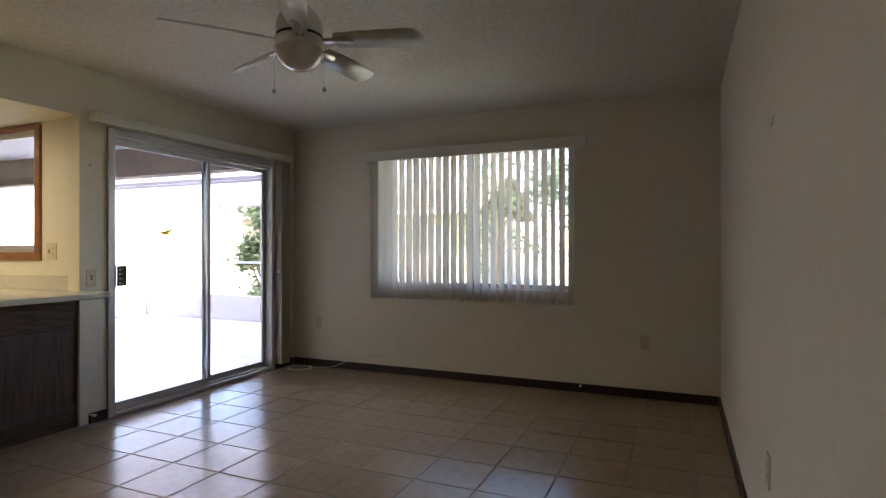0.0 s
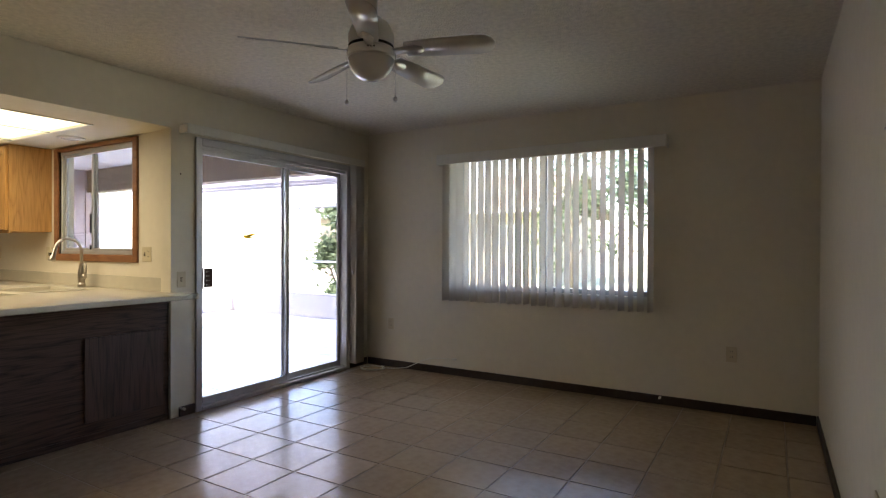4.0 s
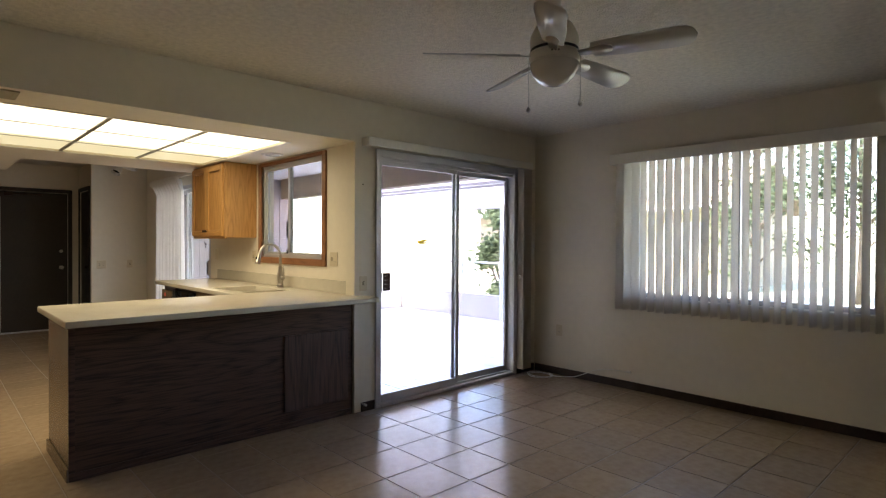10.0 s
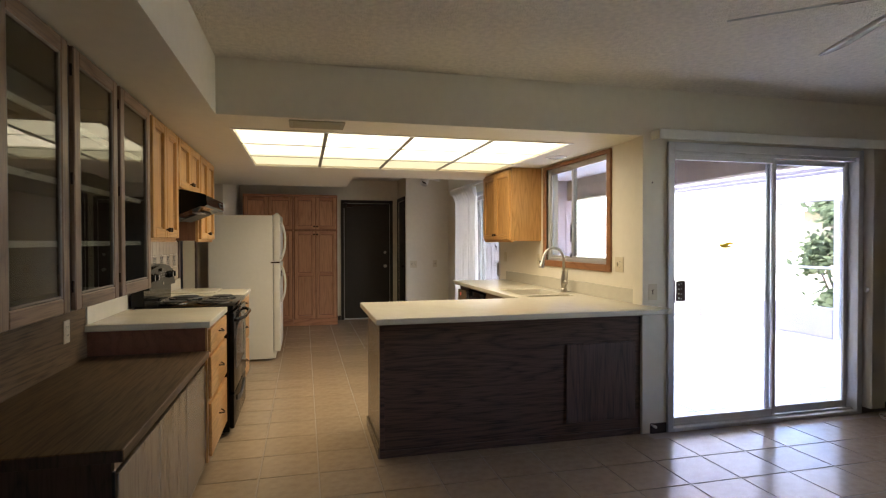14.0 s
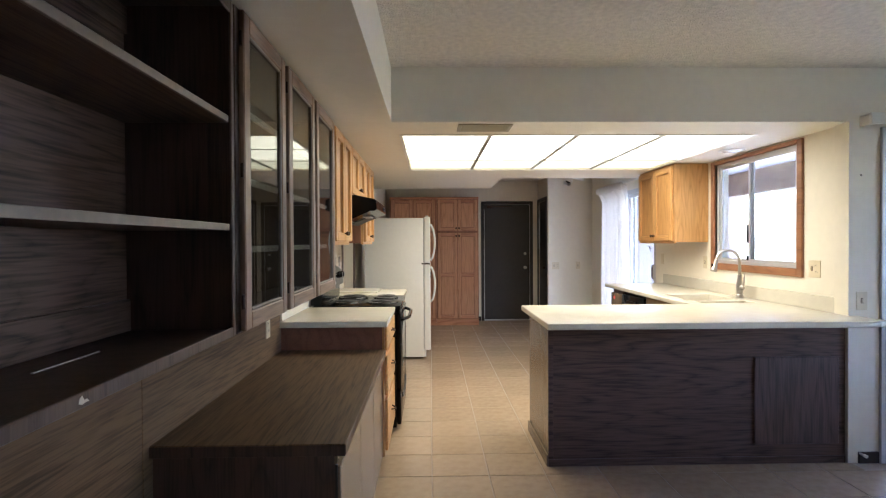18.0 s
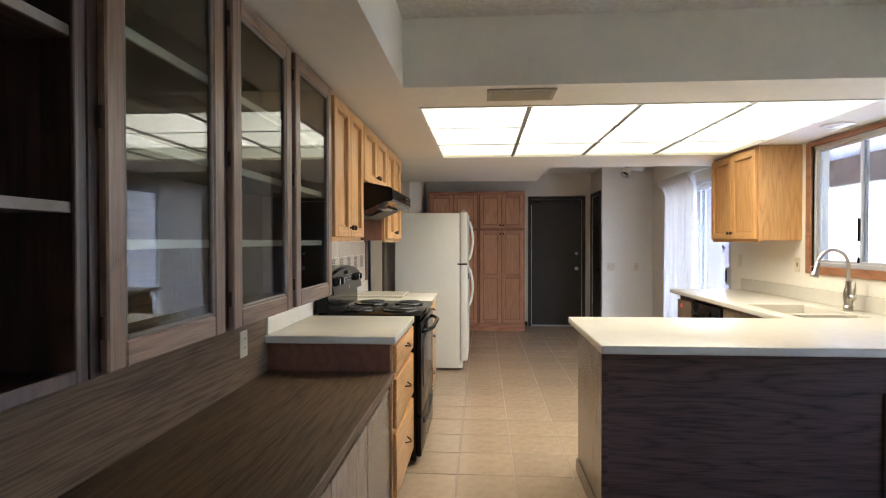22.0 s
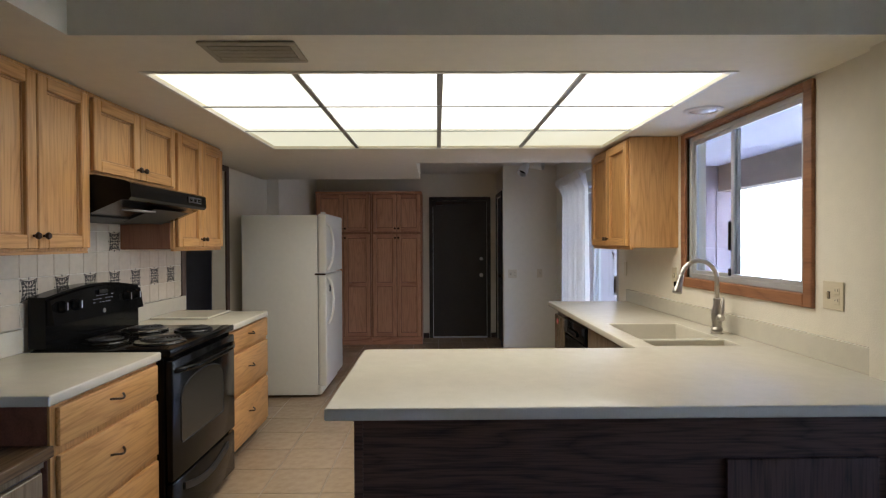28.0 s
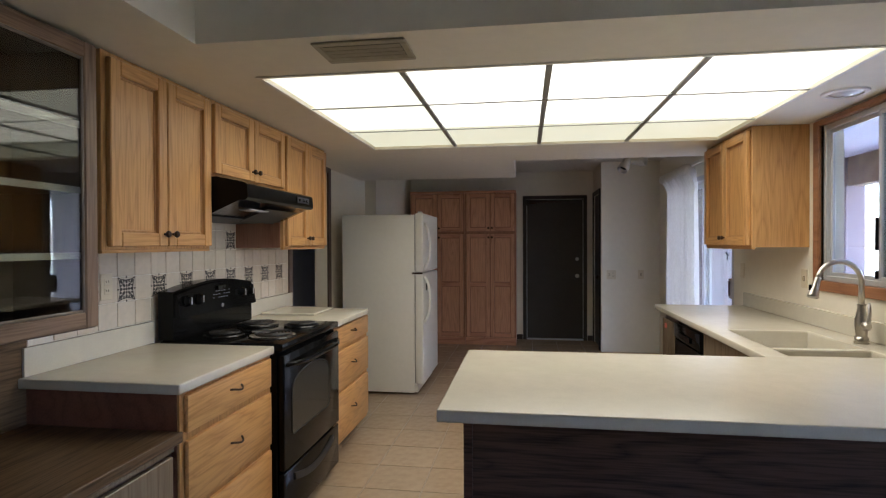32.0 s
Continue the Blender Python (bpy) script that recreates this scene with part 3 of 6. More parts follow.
# valance and stacked vanes of the sliding door
sv = thing("door_valance", (X_DOOR + 0.05, 3.55, 2.077), "cream fabric covered valance over the sliding door", "valance")
part("front", box((X_DOOR + 0.085, 2.527, 2.077), (X_DOOR + 0.10, 4.566, 2.145), 0.003), WHITE_TRIM, sv)
part("top", box((X_DOOR + 0.001, 2.527, 2.135), (X_DOOR + 0.085, 4.566, 2.145), 0.003), WHITE_TRIM, sv)
part("end_cap", box((X_DOOR + 0.001, 2.527, 2.077), (X_DOOR + 0.085, 2.539, 2.133), 0.003), WHITE_TRIM, sv)
part("head_track", box((X_DOOR + 0.030, 2.545, 2.10), (X_DOOR + 0.065, 4.566, 2.128), 0.003), ALU, sv)
stack = thing("vertical_blind_stack", (X_DOOR + 0.05, 4.48, 0.05), "cream vertical blind drawn open in a stack", "blinds")
for k in range(15):
    y = 4.43 + k * 0.009
    part("vane", box((X_DOOR + 0.008, y, 0.055 + 0.004 * (k % 2)), (X_DOOR + 0.092, y + 0.0015, 2.10)), FABRIC, stack)
part("wand_holder", lathe([(0.022, 0), (0.024, 0.004), (0.018, 0.012), (0, 0.014)], (X_DOOR + 0.05, 4.42, 0.985), axis="-y"), WHITE_TRIM, stack)

# north window, its valance and vanes
WN = thing("window_1", (-1.875, Y_NORTH + 0.06, 0.85), "aluminium framed sliding window behind the blinds", "window")
WN["kind"] = "structure"
bm = bmesh.new()
for lo, hi in (((-2.755, 0.85), (-2.715, 2.11)), ((-1.005, 0.85), (-0.965, 2.11)), ((-2.715, 0.85), (-1.005, 0.89)), ((-2.715, 2.07), (-1.005, 2.11))):
    box((lo[0], Y_NORTH + 0.045, lo[1]), (hi[0], Y_NORTH + 0.115, hi[1]), 0.003, bm)
part("window_frame", bm, ALU, WN)
part("mullion", box((-1.925, Y_NORTH + 0.05, 0.89), (-1.865, Y_NORTH + 0.10, 2.07), 0.003), ALU, WN)
part("window_sill", box((-2.75, Y_NORTH - 0.012, 0.832), (-0.97, Y_NORTH + 0.045, 0.849), 0.003), WHITE_TRIM, WN)
for a, b, yy in ((-2.715, -1.925, 0.07), (-1.865, -1.005, 0.085)):
    g = part("pane", box((a, Y_NORTH + yy, 0.89), (b, Y_NORTH + yy + 0.004, 2.07)), GLASS, WN)
    g.visible_shadow = False
wv = thing("window_valance", (-1.91, Y_NORTH - 0.06, 2.02), "cream fabric covered valance over the window", "valance")
part("front", box((-2.93, Y_NORTH - 0.115, 2.045), (-0.835, Y_NORTH - 0.10, 2.14), 0.003), WHITE_TRIM, wv)
part("top", box((-2.93, Y_NORTH - 0.10, 2.128), (-0.835, Y_NORTH - 0.001, 2.14), 0.003), WHITE_TRIM, wv)
for x in (-2.93, -0.847):
    part("end_cap", box((x, Y_NORTH - 0.10, 2.045), (x + 0.012, Y_NORTH - 0.001, 2.128), 0.003), WHITE_TRIM, wv)
part("head_track", box((-2.9, Y_NORTH - 0.075, 2.085), (-0.87, Y_NORTH - 0.04, 2.125), 0.003), ALU, wv)
vb = thing("vertical_blind", (-1.95, Y_NORTH - 0.055, 0.74), "pale grey vertical blind with the vanes half turned", "blinds")
rv = random.Random(4)
COUNT = 26
for k in range(COUNT):
    x = -2.855 + k * (1.895 / (COUNT - 1))
    turn = radians(71 + rv.uniform(-6, 6))
    bm = bmesh.new()
    w, z0 = 0.0425, 0.735 + rv.uniform(-0.004, 0.004)
    ring = []
    for i in range(5):
        u = -w + 2 * w * i / 4
        bow = 0.006 * (1 - (u / w) ** 2)
        ring.append((u * math.cos(turn) - bow * math.sin(turn), u * math.sin(turn) + bow * math.cos(turn)))
    outline = ring + [(px + 0.0012 * math.sin(turn), py - 0.0012 * math.cos(turn)) for px, py in ring[::-1]]
    prism([(x + px, Y_NORTH - 0.057 + py) for px, py in outline], z0, 2.075, "z", bm)
    part("vane", bm, FABRIC, vb)
cord = part("bottom_chain", tube([(-2.845 + i * 0.07, Y_NORTH - 0.056, 0.742 + (0.004 if i % 2 else 0)) for i in range(28)], 0.0012, sides=5), WHITE_TRIM, vb)

# ceiling fan
FX, FY = -1.715, 2.05
GLOSS_WHITE = mat("gloss_white_blade", (0.78, 0.77, 0.74), 0.33, spread=0.03, coat=0.0)
BLADE_WHITE = mat("gloss_laminate_blade", (0.72, 0.71, 0.68), 0.22, spread=0.03)
OPAL = mat("opal_glass", (0.70, 0.69, 0.66), 0.10, spread=0.03, coat=0.6)
fan = thing("ceiling_fan", (FX, FY, Z_CEIL), "white five-bladed ceiling fan with a glass bowl light", "ceiling fan")
part("motor_housing", lathe([(0.0, 2.181), (0.098, 2.182), (0.106, 2.195), (0.105, 2.225), (0.094, 2.255), (0.076, 2.285), (0.052, 2.302), (0.030, 2.309)], (FX, FY, 0), sides=40), GLOSS_WHITE, fan)
part("canopy", lathe([(0.029, 2.309), (0.029, 2.395), (0.034, 2.41), (0.038, 2.425), (0.038, Z_CEIL - 0.0005)], (FX, FY, 0), sides=40), GLOSS_WHITE, fan)
part("trim_ring", lathe([(0, 0), (0.094, 0), (0.104, 0.004), (0.104, 0.011), (0.096, 0.015), (0, 0.015)], (FX, FY, 2.1655), sides=40), BLACK_MATTE, fan)
part("light_fitter", lathe([(0, 0), (0.102, 0), (0.109, 0.008), (0.110, 0.040), (0.103, 0.049), (0, 0.049)], (FX, FY, 2.116), sides=40), GLOSS_WHITE, fan)
for q in (-1, 0, 1):
    part("vent_mark", rod((FX + 0.100 * math.cos(radians(-52 + 7 * q)), FY + 0.100 * math.sin(radians(-52 + 7 * q)), 2.142), (FX + 0.1105 * math.cos(radians(-52 + 7 * q)), FY + 0.1105 * math.sin(radians(-52 + 7 * q)), 2.142), 0.004, sides=8), BLACK_MATTE, fan)
part("glass_bowl", lathe([(0.0, -0.098), (0.034, -0.094), (0.064, -0.082), (0.088, -0.058), (0.101, -0.028), (0.105, 0.0), (0.0, 0.0005)], (FX, FY, 2.1155), sides=40), OPAL, fan)
for k in range(5):
    a = radians(15.8 + 72 * k)
    d, s = Vector((math.cos(a), math.sin(a), -0.02)), Vector((-math.sin(a), math.cos(a), 0))
    tilt = radians(-19)
    up = Vector((0, 0, 1)) * math.cos(tilt) - s * math.sin(tilt)
    wide = s * math.cos(tilt) + Vector((0, 0, 1)) * math.sin(tilt)
    outline = [(0.17, -0.045), (0.30, -0.056), (0.50, -0.062), (0.54, -0.056), (0.565, -0.036), (0.577, 0.0), (0.565, 0.036), (0.54, 0.056), (0.50, 0.062), (0.30, 0.056), (0.17, 0.045), (0.155, 0)]
    bm = bmesh.new()
    c = Vector((FX, FY, 2.150))
    lo = [bm.verts.new(c + d * u + wide * v) for u, v in outline]
    hi = [bm.verts.new(c + d * u + wide * v + up * 0.006) for u, v in outline]
    bm.faces.new(lo[::-1]), bm.faces.new(hi)
    for i in range(len(lo)):
        bm.faces.new((lo[i], lo[(i + 1) % len(lo)], hi[(i + 1) % len(lo)], hi[i]))
    blade = part("blade", bm, BLADE_WHITE, fan)
    arm = bmesh.new()
    c2 = c - up * 0.004
    pts = [(0.10, -0.016), (0.17, -0.022), (0.22, -0.030), (0.25, -0.016), (0.255, 0.0), (0.25, 0.016), (0.22, 0.030), (0.17, 0.022), (0.10, 0.016)]
    lo = [arm.verts.new(c2 + d * u + wide * v) for u, v in pts]
    hi = [arm.verts.new(c2 + d * u + wide * v + up * 0.004) for u, v in pts]
    arm.faces.new(lo[::-1]), arm.faces.new(hi)
    for i in range(len(lo)):
        arm.faces.new((lo[i], lo[(i + 1) % len(lo)], hi[(i + 1) % len(lo)], hi[i]))
    part("blade_arm", arm, NICKEL, blade)
for dx, dy, zb in ((-0.104, -0.047, 1.922), (0.104, 0.047, 1.930)):
    ch = part("pull_chain", rod((FX + dx, FY + dy, zb + 0.015), (FX + dx, FY + dy, 2.14), 0.0012, sides=6), NICKEL, fan)
    part("pull_knob", lathe([(0, -0.012), (0.008, -0.008), (0.011, 0), (0.008, 0.008), (0.003, 0.014), (0, 0.015)], (FX + dx, FY + dy, zb)), NICKEL, ch)

# small things along the walls
plate((-3.545, Y_NORTH, 0.449), "-y", "outlet", "dining outlets")
plate((-0.385, Y_NORTH, 0.450), "-y", "outlet", "dining outlets")
plate((X_EAST, 2.18, 0.44), "-x", "outlet", "dining outlets")
plate((X_DOOR, 2.546, 1.007), "x", "switch", "switches")
HOOK_Y = 2.034
hook = thing("picture_hook", (X_EAST, HOOK_Y, 1.60), "small bent metal picture hook", "hook")
part("nail", tube([(X_EAST + 0.004, HOOK_Y - 0.008, 1.632), (X_EAST - 0.004, HOOK_Y - 0.006, 1.632), (X_EAST - 0.007, HOOK_Y + 0.005, 1.630), (X_EAST - 0.008, HOOK_Y + 0.006, 1.605), (X_EAST - 0.012, HOOK_Y, 1.598), (X_EAST - 0.012, HOOK_Y - 0.007, 1.602)], 0.0016, sides=6), NICKEL, hook)
hole = part("screw_hole", lathe([(0.006, 0), (0.004, 0.001), (0, 0.0012)], (X_DOOR + 0.0005, 2.541, 1.782), axis="x"), BRONZE)
tagged(hole, "small dark screw head in the wall", "screw")
for x, y, ax in ((-0.885, Y_NORTH - 0.014, "-y"), (X_DOOR + 0.014, 2.53, "x")):
    st = thing("door_stop", (x, y, 0.062), "small white spring door stop", "door stop")
    dd = Vector((0, -1, 0)) if ax == "-y" else Vector((1, 0, 0))
    part("spring", rod((x, y, 0.065), tuple(Vector((x, y, 0.065)) + dd * 0.035), 0.007), NICKEL, st)
    part("tip", rod(tuple(Vector((x, y, 0.065)) + dd * 0.035), tuple(Vector((x, y, 0.065)) + dd * 0.055), 0.010), WHITE_TRIM, st)
cable = thing("coiled_cable", (-3.64, 4.53, 0), "white cable lying in a loose coil by the baseboard", "cable")
pts = []
for i in range(70):
    a = i * 0.2
    r = 0.125 + 0.012 * math.sin(i * 0.31)
    pts.append((-3.64 + r * math.cos(a), 4.53 + r * 0.8 * math.sin(a), 0.006 + 0.0002 * i))
pts += [(-3.50, 4.56, 0.02), (-3.42, 4.64, 0.012), (-3.33, 4.69, 0.02), (-3.24, 4.705, 0.06), (-3.14, 4.708, 0.11), (-3.03, 4.71, 0.145), (-2.9, 4.712, 0.155), (-2.79, 4.715, 0.157)]
part("cord", tube(pts, 0.0035, sides=6), WHITE_TRIM, cable)
part("plug", box((-2.80, 4.705, 0.148), (-2.755, 4.725, 0.168), 0.004), WHITE_TRIM, cable)

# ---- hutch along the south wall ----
# walnut laminate again, paler: reflected light is put into its colour
WALNUT_MID = wood("walnut_laminate_lit", (0.22, 0.170, 0.112), (0.14, 0.104, 0.068), "z", 0.24, pores=0.5, rings=14, long=0.08, spec=0.7)
WALNUT_EDGE = mat("worn_shelf_edge", (0.20, 0.165, 0.13), 0.5, spread=0.2, scale=14)
WALNUT_MIX = wood("walnut_face_frame", (0.125, 0.082, 0.063), (0.052, 0.033, 0.026), "z", 0.42, pores=0.4)
DOORWOOD = wood("oak_brown_upright", (0.27, 0.175, 0.108), (0.125, 0.072, 0.042), "z", 0.4, pores=0.45)
DOORWOOD_X = wood("oak_brown_level", (0.27, 0.175, 0.108), (0.125, 0.072, 0.042), "x", 0.4, pores=0.45)
PALE_EDGE = mat("pale_shelf_edge", (0.84, 0.82, 0.76), 0.5, spread=0.08, scale=14)
HF = -0.70                      # face of the upper units
for x0, x1 in ((-3.834, -2.2315), (-2.2285, -0.62)):
    tagged(part("wall_panelling", box((x0, Y_SOUTH, 0.0), (x1, Y_SOUTH + 0.012, 1.09), 0.0015), WALNUT_X), "dark walnut wall panelling under the hutch", "", "", "structure")


def shell(x0, x1, y0, y1, z0, z1, parent, material, back, t=0.018):
    part("side_panel", box((x0, y0, z0), (x0 + t, y1, z1), 0.001), material, parent)
    part("side_panel", box((x1 - t, y0, z0), (x1, y1, z1), 0.001), material, parent)
    part("top_panel", box((x0 + t, y0, z1 - t), (x1 - t, y1, z1), 0.001), material, parent)
    part("bottom_panel", box((x0 + t, y0, z0), (x1 - t, y1, z0 + t), 0.001), material, parent)
    part("back_panel", box((x0 + t, y0, z0 + t), (x1 - t, y0 + 0.008, z1 - t)), back, parent)


hu = thing("open_shelf_unit", (-1.41, -0.86, 1.108), "dark walnut wall unit with open empty shelves", "shelf unit")
shell(-2.175, -0.62, Y_SOUTH + 0.001, HF - 0.002, 1.108, 2.10, hu, WALNUT, WALNUT_BACK)
for z in (1.41, 1.728):
    sh = part("shelf", box((-2.165, Y_SOUTH + 0.01, z + 0.011), (-0.64, HF - 0.012, z + 0.029)), WALNUT_BACK, hu)
    part("shelf_edge", box((-2.145, HF - 0.012, z + 0.010), (-0.68, HF - 0.003, z + 0.030), 0.001), WALNUT_EDGE, sh)
part("stile", box((-2.157, HF - 0.002, 1.108), (-2.145, HF + 0.006, 2.10), 0.002), WALNUT_MIX, hu)
part("side_edge", box((-2.180, HF - 0.0019, 1.108), (-2.157, HF + 0.001, 2.10), 0.001), WALNUT, hu)
part("stile", box((-0.68, HF - 0.002, 1.108), (-0.62, HF + 0.006, 2.10), 0.002), WALNUT_MIX, hu)
part("bottom_rail", box((-2.145, HF - 0.002, 1.108), (-0.68, HF + 0.006, 1.135), 0.002), WALNUT_MIX, hu)
part("top_rail", box((-2.145, HF - 0.002, 2.06), (-0.68, HF + 0.006, 2.10), 0.002), WALNUT, hu)
part("back_rail", box((-2.165, Y_SOUTH + 0.0095, 1.126), (-0.64, Y_SOUTH + 0.02, 1.22), 0.002), WALNUT_BACK, hu)
part("back_rail", box((-2.165, Y_SOUTH + 0.0095, 2.00), (-0.64, Y_SOUTH + 0.02, 2.08), 0.002), WALNUT_BACK, hu)
part("strip", box((-1.83, HF - 0.205, 1.1265), (-1.61, HF - 0.199, 1.128)), ALU, hu)
part("paint_chip", prism([(-1.450, 1.116), (-1.444, 1.122), (-1.437, 1.121), (-1.431, 1.130), (-1.424, 1.126), (-1.422, 1.118), (-1.431, 1.115), (-1.441, 1.117)], HF + 0.0062, HF + 0.007, "y"), WHITE_TRIM, hu)

hg = thing("glass_door_cabinet", (-2.987, -0.86, 1.108), "dark walnut wall cabinet with three glass doors", "cabinet")
shell(-3.800, -2.182, Y_SOUTH + 0.001, HF - 0.002, 1.108, 2.10, hg, WALNUT, WALNUT_BACK)
for x0, x1 in ((-2.218, -2.182), (-2.755, -2.679), (-3.293, -3.230), (-3.800, -3.769)):
    part("stile", box((x0, HF - 0.002, 1.108), (x1, HF + 0.004, 2.10), 0.001), WALNUT, hg)
for z0, z1 in ((1.108, 1.14), (2.06, 2.10)):
    bm = bmesh.new()
    for a, b in ((-2.679, -2.218), (-3.230, -2.755), (-3.769, -3.293)):
        box((a, HF - 0.002, z0), (b, HF + 0.004, z1), 0.001, bm)
    part("face_rail", bm, WALNUT, hg)
for z in (1.352, 1.58, 1.808):
    sh = part("shelf", box((-3.779, Y_SOUTH + 0.012, z), (-2.190, HF - 0.03, z + 0.02)), WALNUT_BACK, hg)
    part("shelf_edge", box((-3.779, HF - 0.03, z - 0.001), (-2.190, HF - 0.022, z + 0.021)), PALE_EDGE, sh)


def glass_door(x0, x1, hinge_x, y, z0, z1, parent):
    w = 0.055
    d = part("door", box((x0, y, z0), (x0 + w, y + 0.02, z1), 0.004), DOORWOOD, parent, "walnut framed glass door")
    part("stile", box((x1 - w, y, z0), (x1, y + 0.02, z1), 0.004), DOORWOOD, d)
    part("rail", box((x0 + w, y, z0), (x1 - w, y + 0.02, z0 + w), 0.004), DOORWOOD_X, d)
    part("rail", box((x0 + w, y, z1 - w), (x1 - w, y + 0.02, z1), 0.004), DOORWOOD_X, d)
    bead = bmesh.new()
    b = 0.010
    for lo, hi in (((x0 + w, z0 + w), (x0 + w + b, z1 - w)), ((x1 - w - b, z0 + w), (x1 - w, z1 - w)), ((x0 + w + b, z0 + w), (x1 - w - b, z0 + w + b)), ((x0 + w + b, z1 - w - b), (x1 - w - b, z1 - w))):
        box((lo[0], y + 0.006, lo[1]), (hi[0], y + 0.017, hi[1]), 0.003, bead)
    part("bead", bead, WALNUT_EDGE, d)
    part("glass", box((x0 + w, y + 0.005, z0 + w), (x1 - w, y + 0.009, z1 - w)), SMOKE, d).visible_shadow = False
    for z in (z0 + 0.09, (z0 + z1) / 2, z1 - 0.09):
        part("hinge", rod((hinge_x, y + 0.012, z - 0.022), (hinge_x, y + 0.012, z + 0.022), 0.005, sides=8), BRONZE, d)


for x0, x1 in ((-2.690, -2.205), (-3.240, -2.745), (-3.792, -3.285)):
    glass_door(x0, x1, x1 + 0.006, HF + 0.0045, 1.113, 2.095, hg)

hb = thing("hutch_base_cabinet", (-3.032, -0.7, 0), "walnut laminate base cabinet with three plain doors", "cabinet")
part("end_panel", box((-2.305, Y_SOUTH + 0.013, 0), (-2.287, -0.422, 0.70), 0.001), WALNUT, hb)
part("carcass", box((-3.834, Y_SOUTH + 0.013, 0.09), (-2.305, -0.427, 0.695), 0.001), WALNUT, hb)
part("toe_kick", box((-3.834, Y_SOUTH + 0.013, 0), (-2.305, -0.48, 0.09)), BASE, hb)
part("face_rail", box((-3.834, -0.427, 0.668), (-2.287, -0.416, 0.70), 0.001), WALNUT_MID, hb)
for x0, x1 in ((-2.784, -2.292), (-3.295, -2.794), (-3.807, -3.305)):
    part("door", box((x0, -0.425, 0.095), (x1, -0.405, 0.660), 0.003), WALNUT_MID, hb)
part("corner_post", box((-2.298, -0.425, 0.095), (-2.287, -0.416, 0.665)), BLACK_MATTE, hb)
ht = part("hutch_worktop", box((-3.834, Y_SOUTH + 0.013, 0.702), (-2.265, -0.385, 0.74), 0.003), WALNUT_X)
tagged(ht, "walnut laminate worktop on the low hutch", "worktop")
part("end_edge", box((-2.265, Y_SOUTH + 0.014, 0.7025), (-2.263, -0.386, 0.7375), 0.0008), WALNUT, ht, "dark edge strip")
plate((-3.55, Y_SOUTH + 0.012, 0.92), "y", "outlet", "hutch outlets")

# ---- kitchen cabinets ----
def knob(at, axis, parent):
    return part("knob", lathe([(0.006, 0), (0.005, 0.012), (0.013, 0.018), (0.015, 0.024), (0.011, 0.030), (0, 0.032)], at, axis=axis, sides=14), BRONZE, parent)


def panel_door(u0, u1, z0, z1, face, out, axis, parent, wood_v, wood_h, panels=((0, 1),), w=0.055, name="door"):
    """A framed door in the plane axis = face that stands out by 2 cm; panels: shares of the inner height."""
    t = 0.024 * out
    d = 0.004 * out

    def bx3(a0, a1, b0, b1, d0, d1, bev, bm=None):
        lo, hi = min(face + d0, face + d1), max(face + d0, face + d1)
        return box((a0, lo, b0) if axis == "y" else (lo, a0, b0), (a1, hi, b1) if axis == "y" else (hi, a1, b1), bev, bm)
    door = part(name, bx3(u0, u0 + w, z0, z1, 0, t, 0.004), wood_v, parent)
    part("stile", bx3(u1 - w, u1, z0, z1, 0, t, 0.004), wood_v, door)
    inner0, inner1 = z0 + w, z1 - w
    part("rail", bx3(u0 + w, u1 - w, z0, inner0, 0, t, 0.004), wood_h, door)
    part("rail", bx3(u0 + w, u1 - w, inner1, z1, 0, t, 0.004), wood_h, door)
    for i, (p0, p1) in enumerate(panels):
        a, b = inner0 + (inner1 - inner0) * p0, inner0 + (inner1 - inner0) * p1
        if i:
            part("rail", bx3(u0 + w, u1 - w, inner0 + (inner1 - inner0) * panels[i - 1][1], a, 0, t, 0.004), wood_h, door)
        part("panel", bx3(u0 + w, u1 - w, a, b, 0.001 * out, d, 0.001), wood_v, door)
        m = bmesh.new()
        g, k = 0.010, 0.005
        for c0, c1, e0, e1 in ((u0 + w, u0 + w + g, a, b), (u1 - w - g, u1 - w, a, b), (u0 + w + g, u1 - w - g, a, a + g), (u0 + w + g, u1 - w - g, b - g, b)):
            bx3(c0, c1, e0, e1, d, d + k * out, 0.003, m)
        part("moulding", m, OAK_RED_GROOVE if wood_v is OAK_RED else OAK_GROOVE, door, "moulding darkened for the crease shade")
    return door


def wall_cabinet(x0, x1, z0, z1, y_back, y_face, label, knobs_high=False):
    out = 1 if y_face > y_back else -1
    c = thing("wall_cabinet", ((x0 + x1) / 2, (y_back + y_face) / 2, z0), label, "cabinet", "oak wall cabinets")
    ylo, yhi = min(y_back, y_face), max(y_back, y_face)
    part("body", box((x0, ylo, z0 + 0.012), (x1, yhi, z1), 0.002), OAK, c)
    part("bottom_rail", box((x0, min(y_face, y_face - 0.02 * out), z0), (x1, max(y_face, y_face - 0.02 * out), z0 + 0.012), 0.001), OAK_X, c)
    mid = (x0 + x1) / 2
    for a, b, k in ((x0 + 0.018, mid - 0.003, mid - 0.028), (mid + 0.003, x1 - 0.018, mid + 0.028)):
        d = panel_door(a, b, z0 + 0.024, z1 - 0.022, y_face + 0.0005 * out, out, "y", c, OAK, OAK_X)
        knob((k, y_face + 0.0205 * out, z0 + 0.075), "y" if out > 0 else "-y", d)
    return c


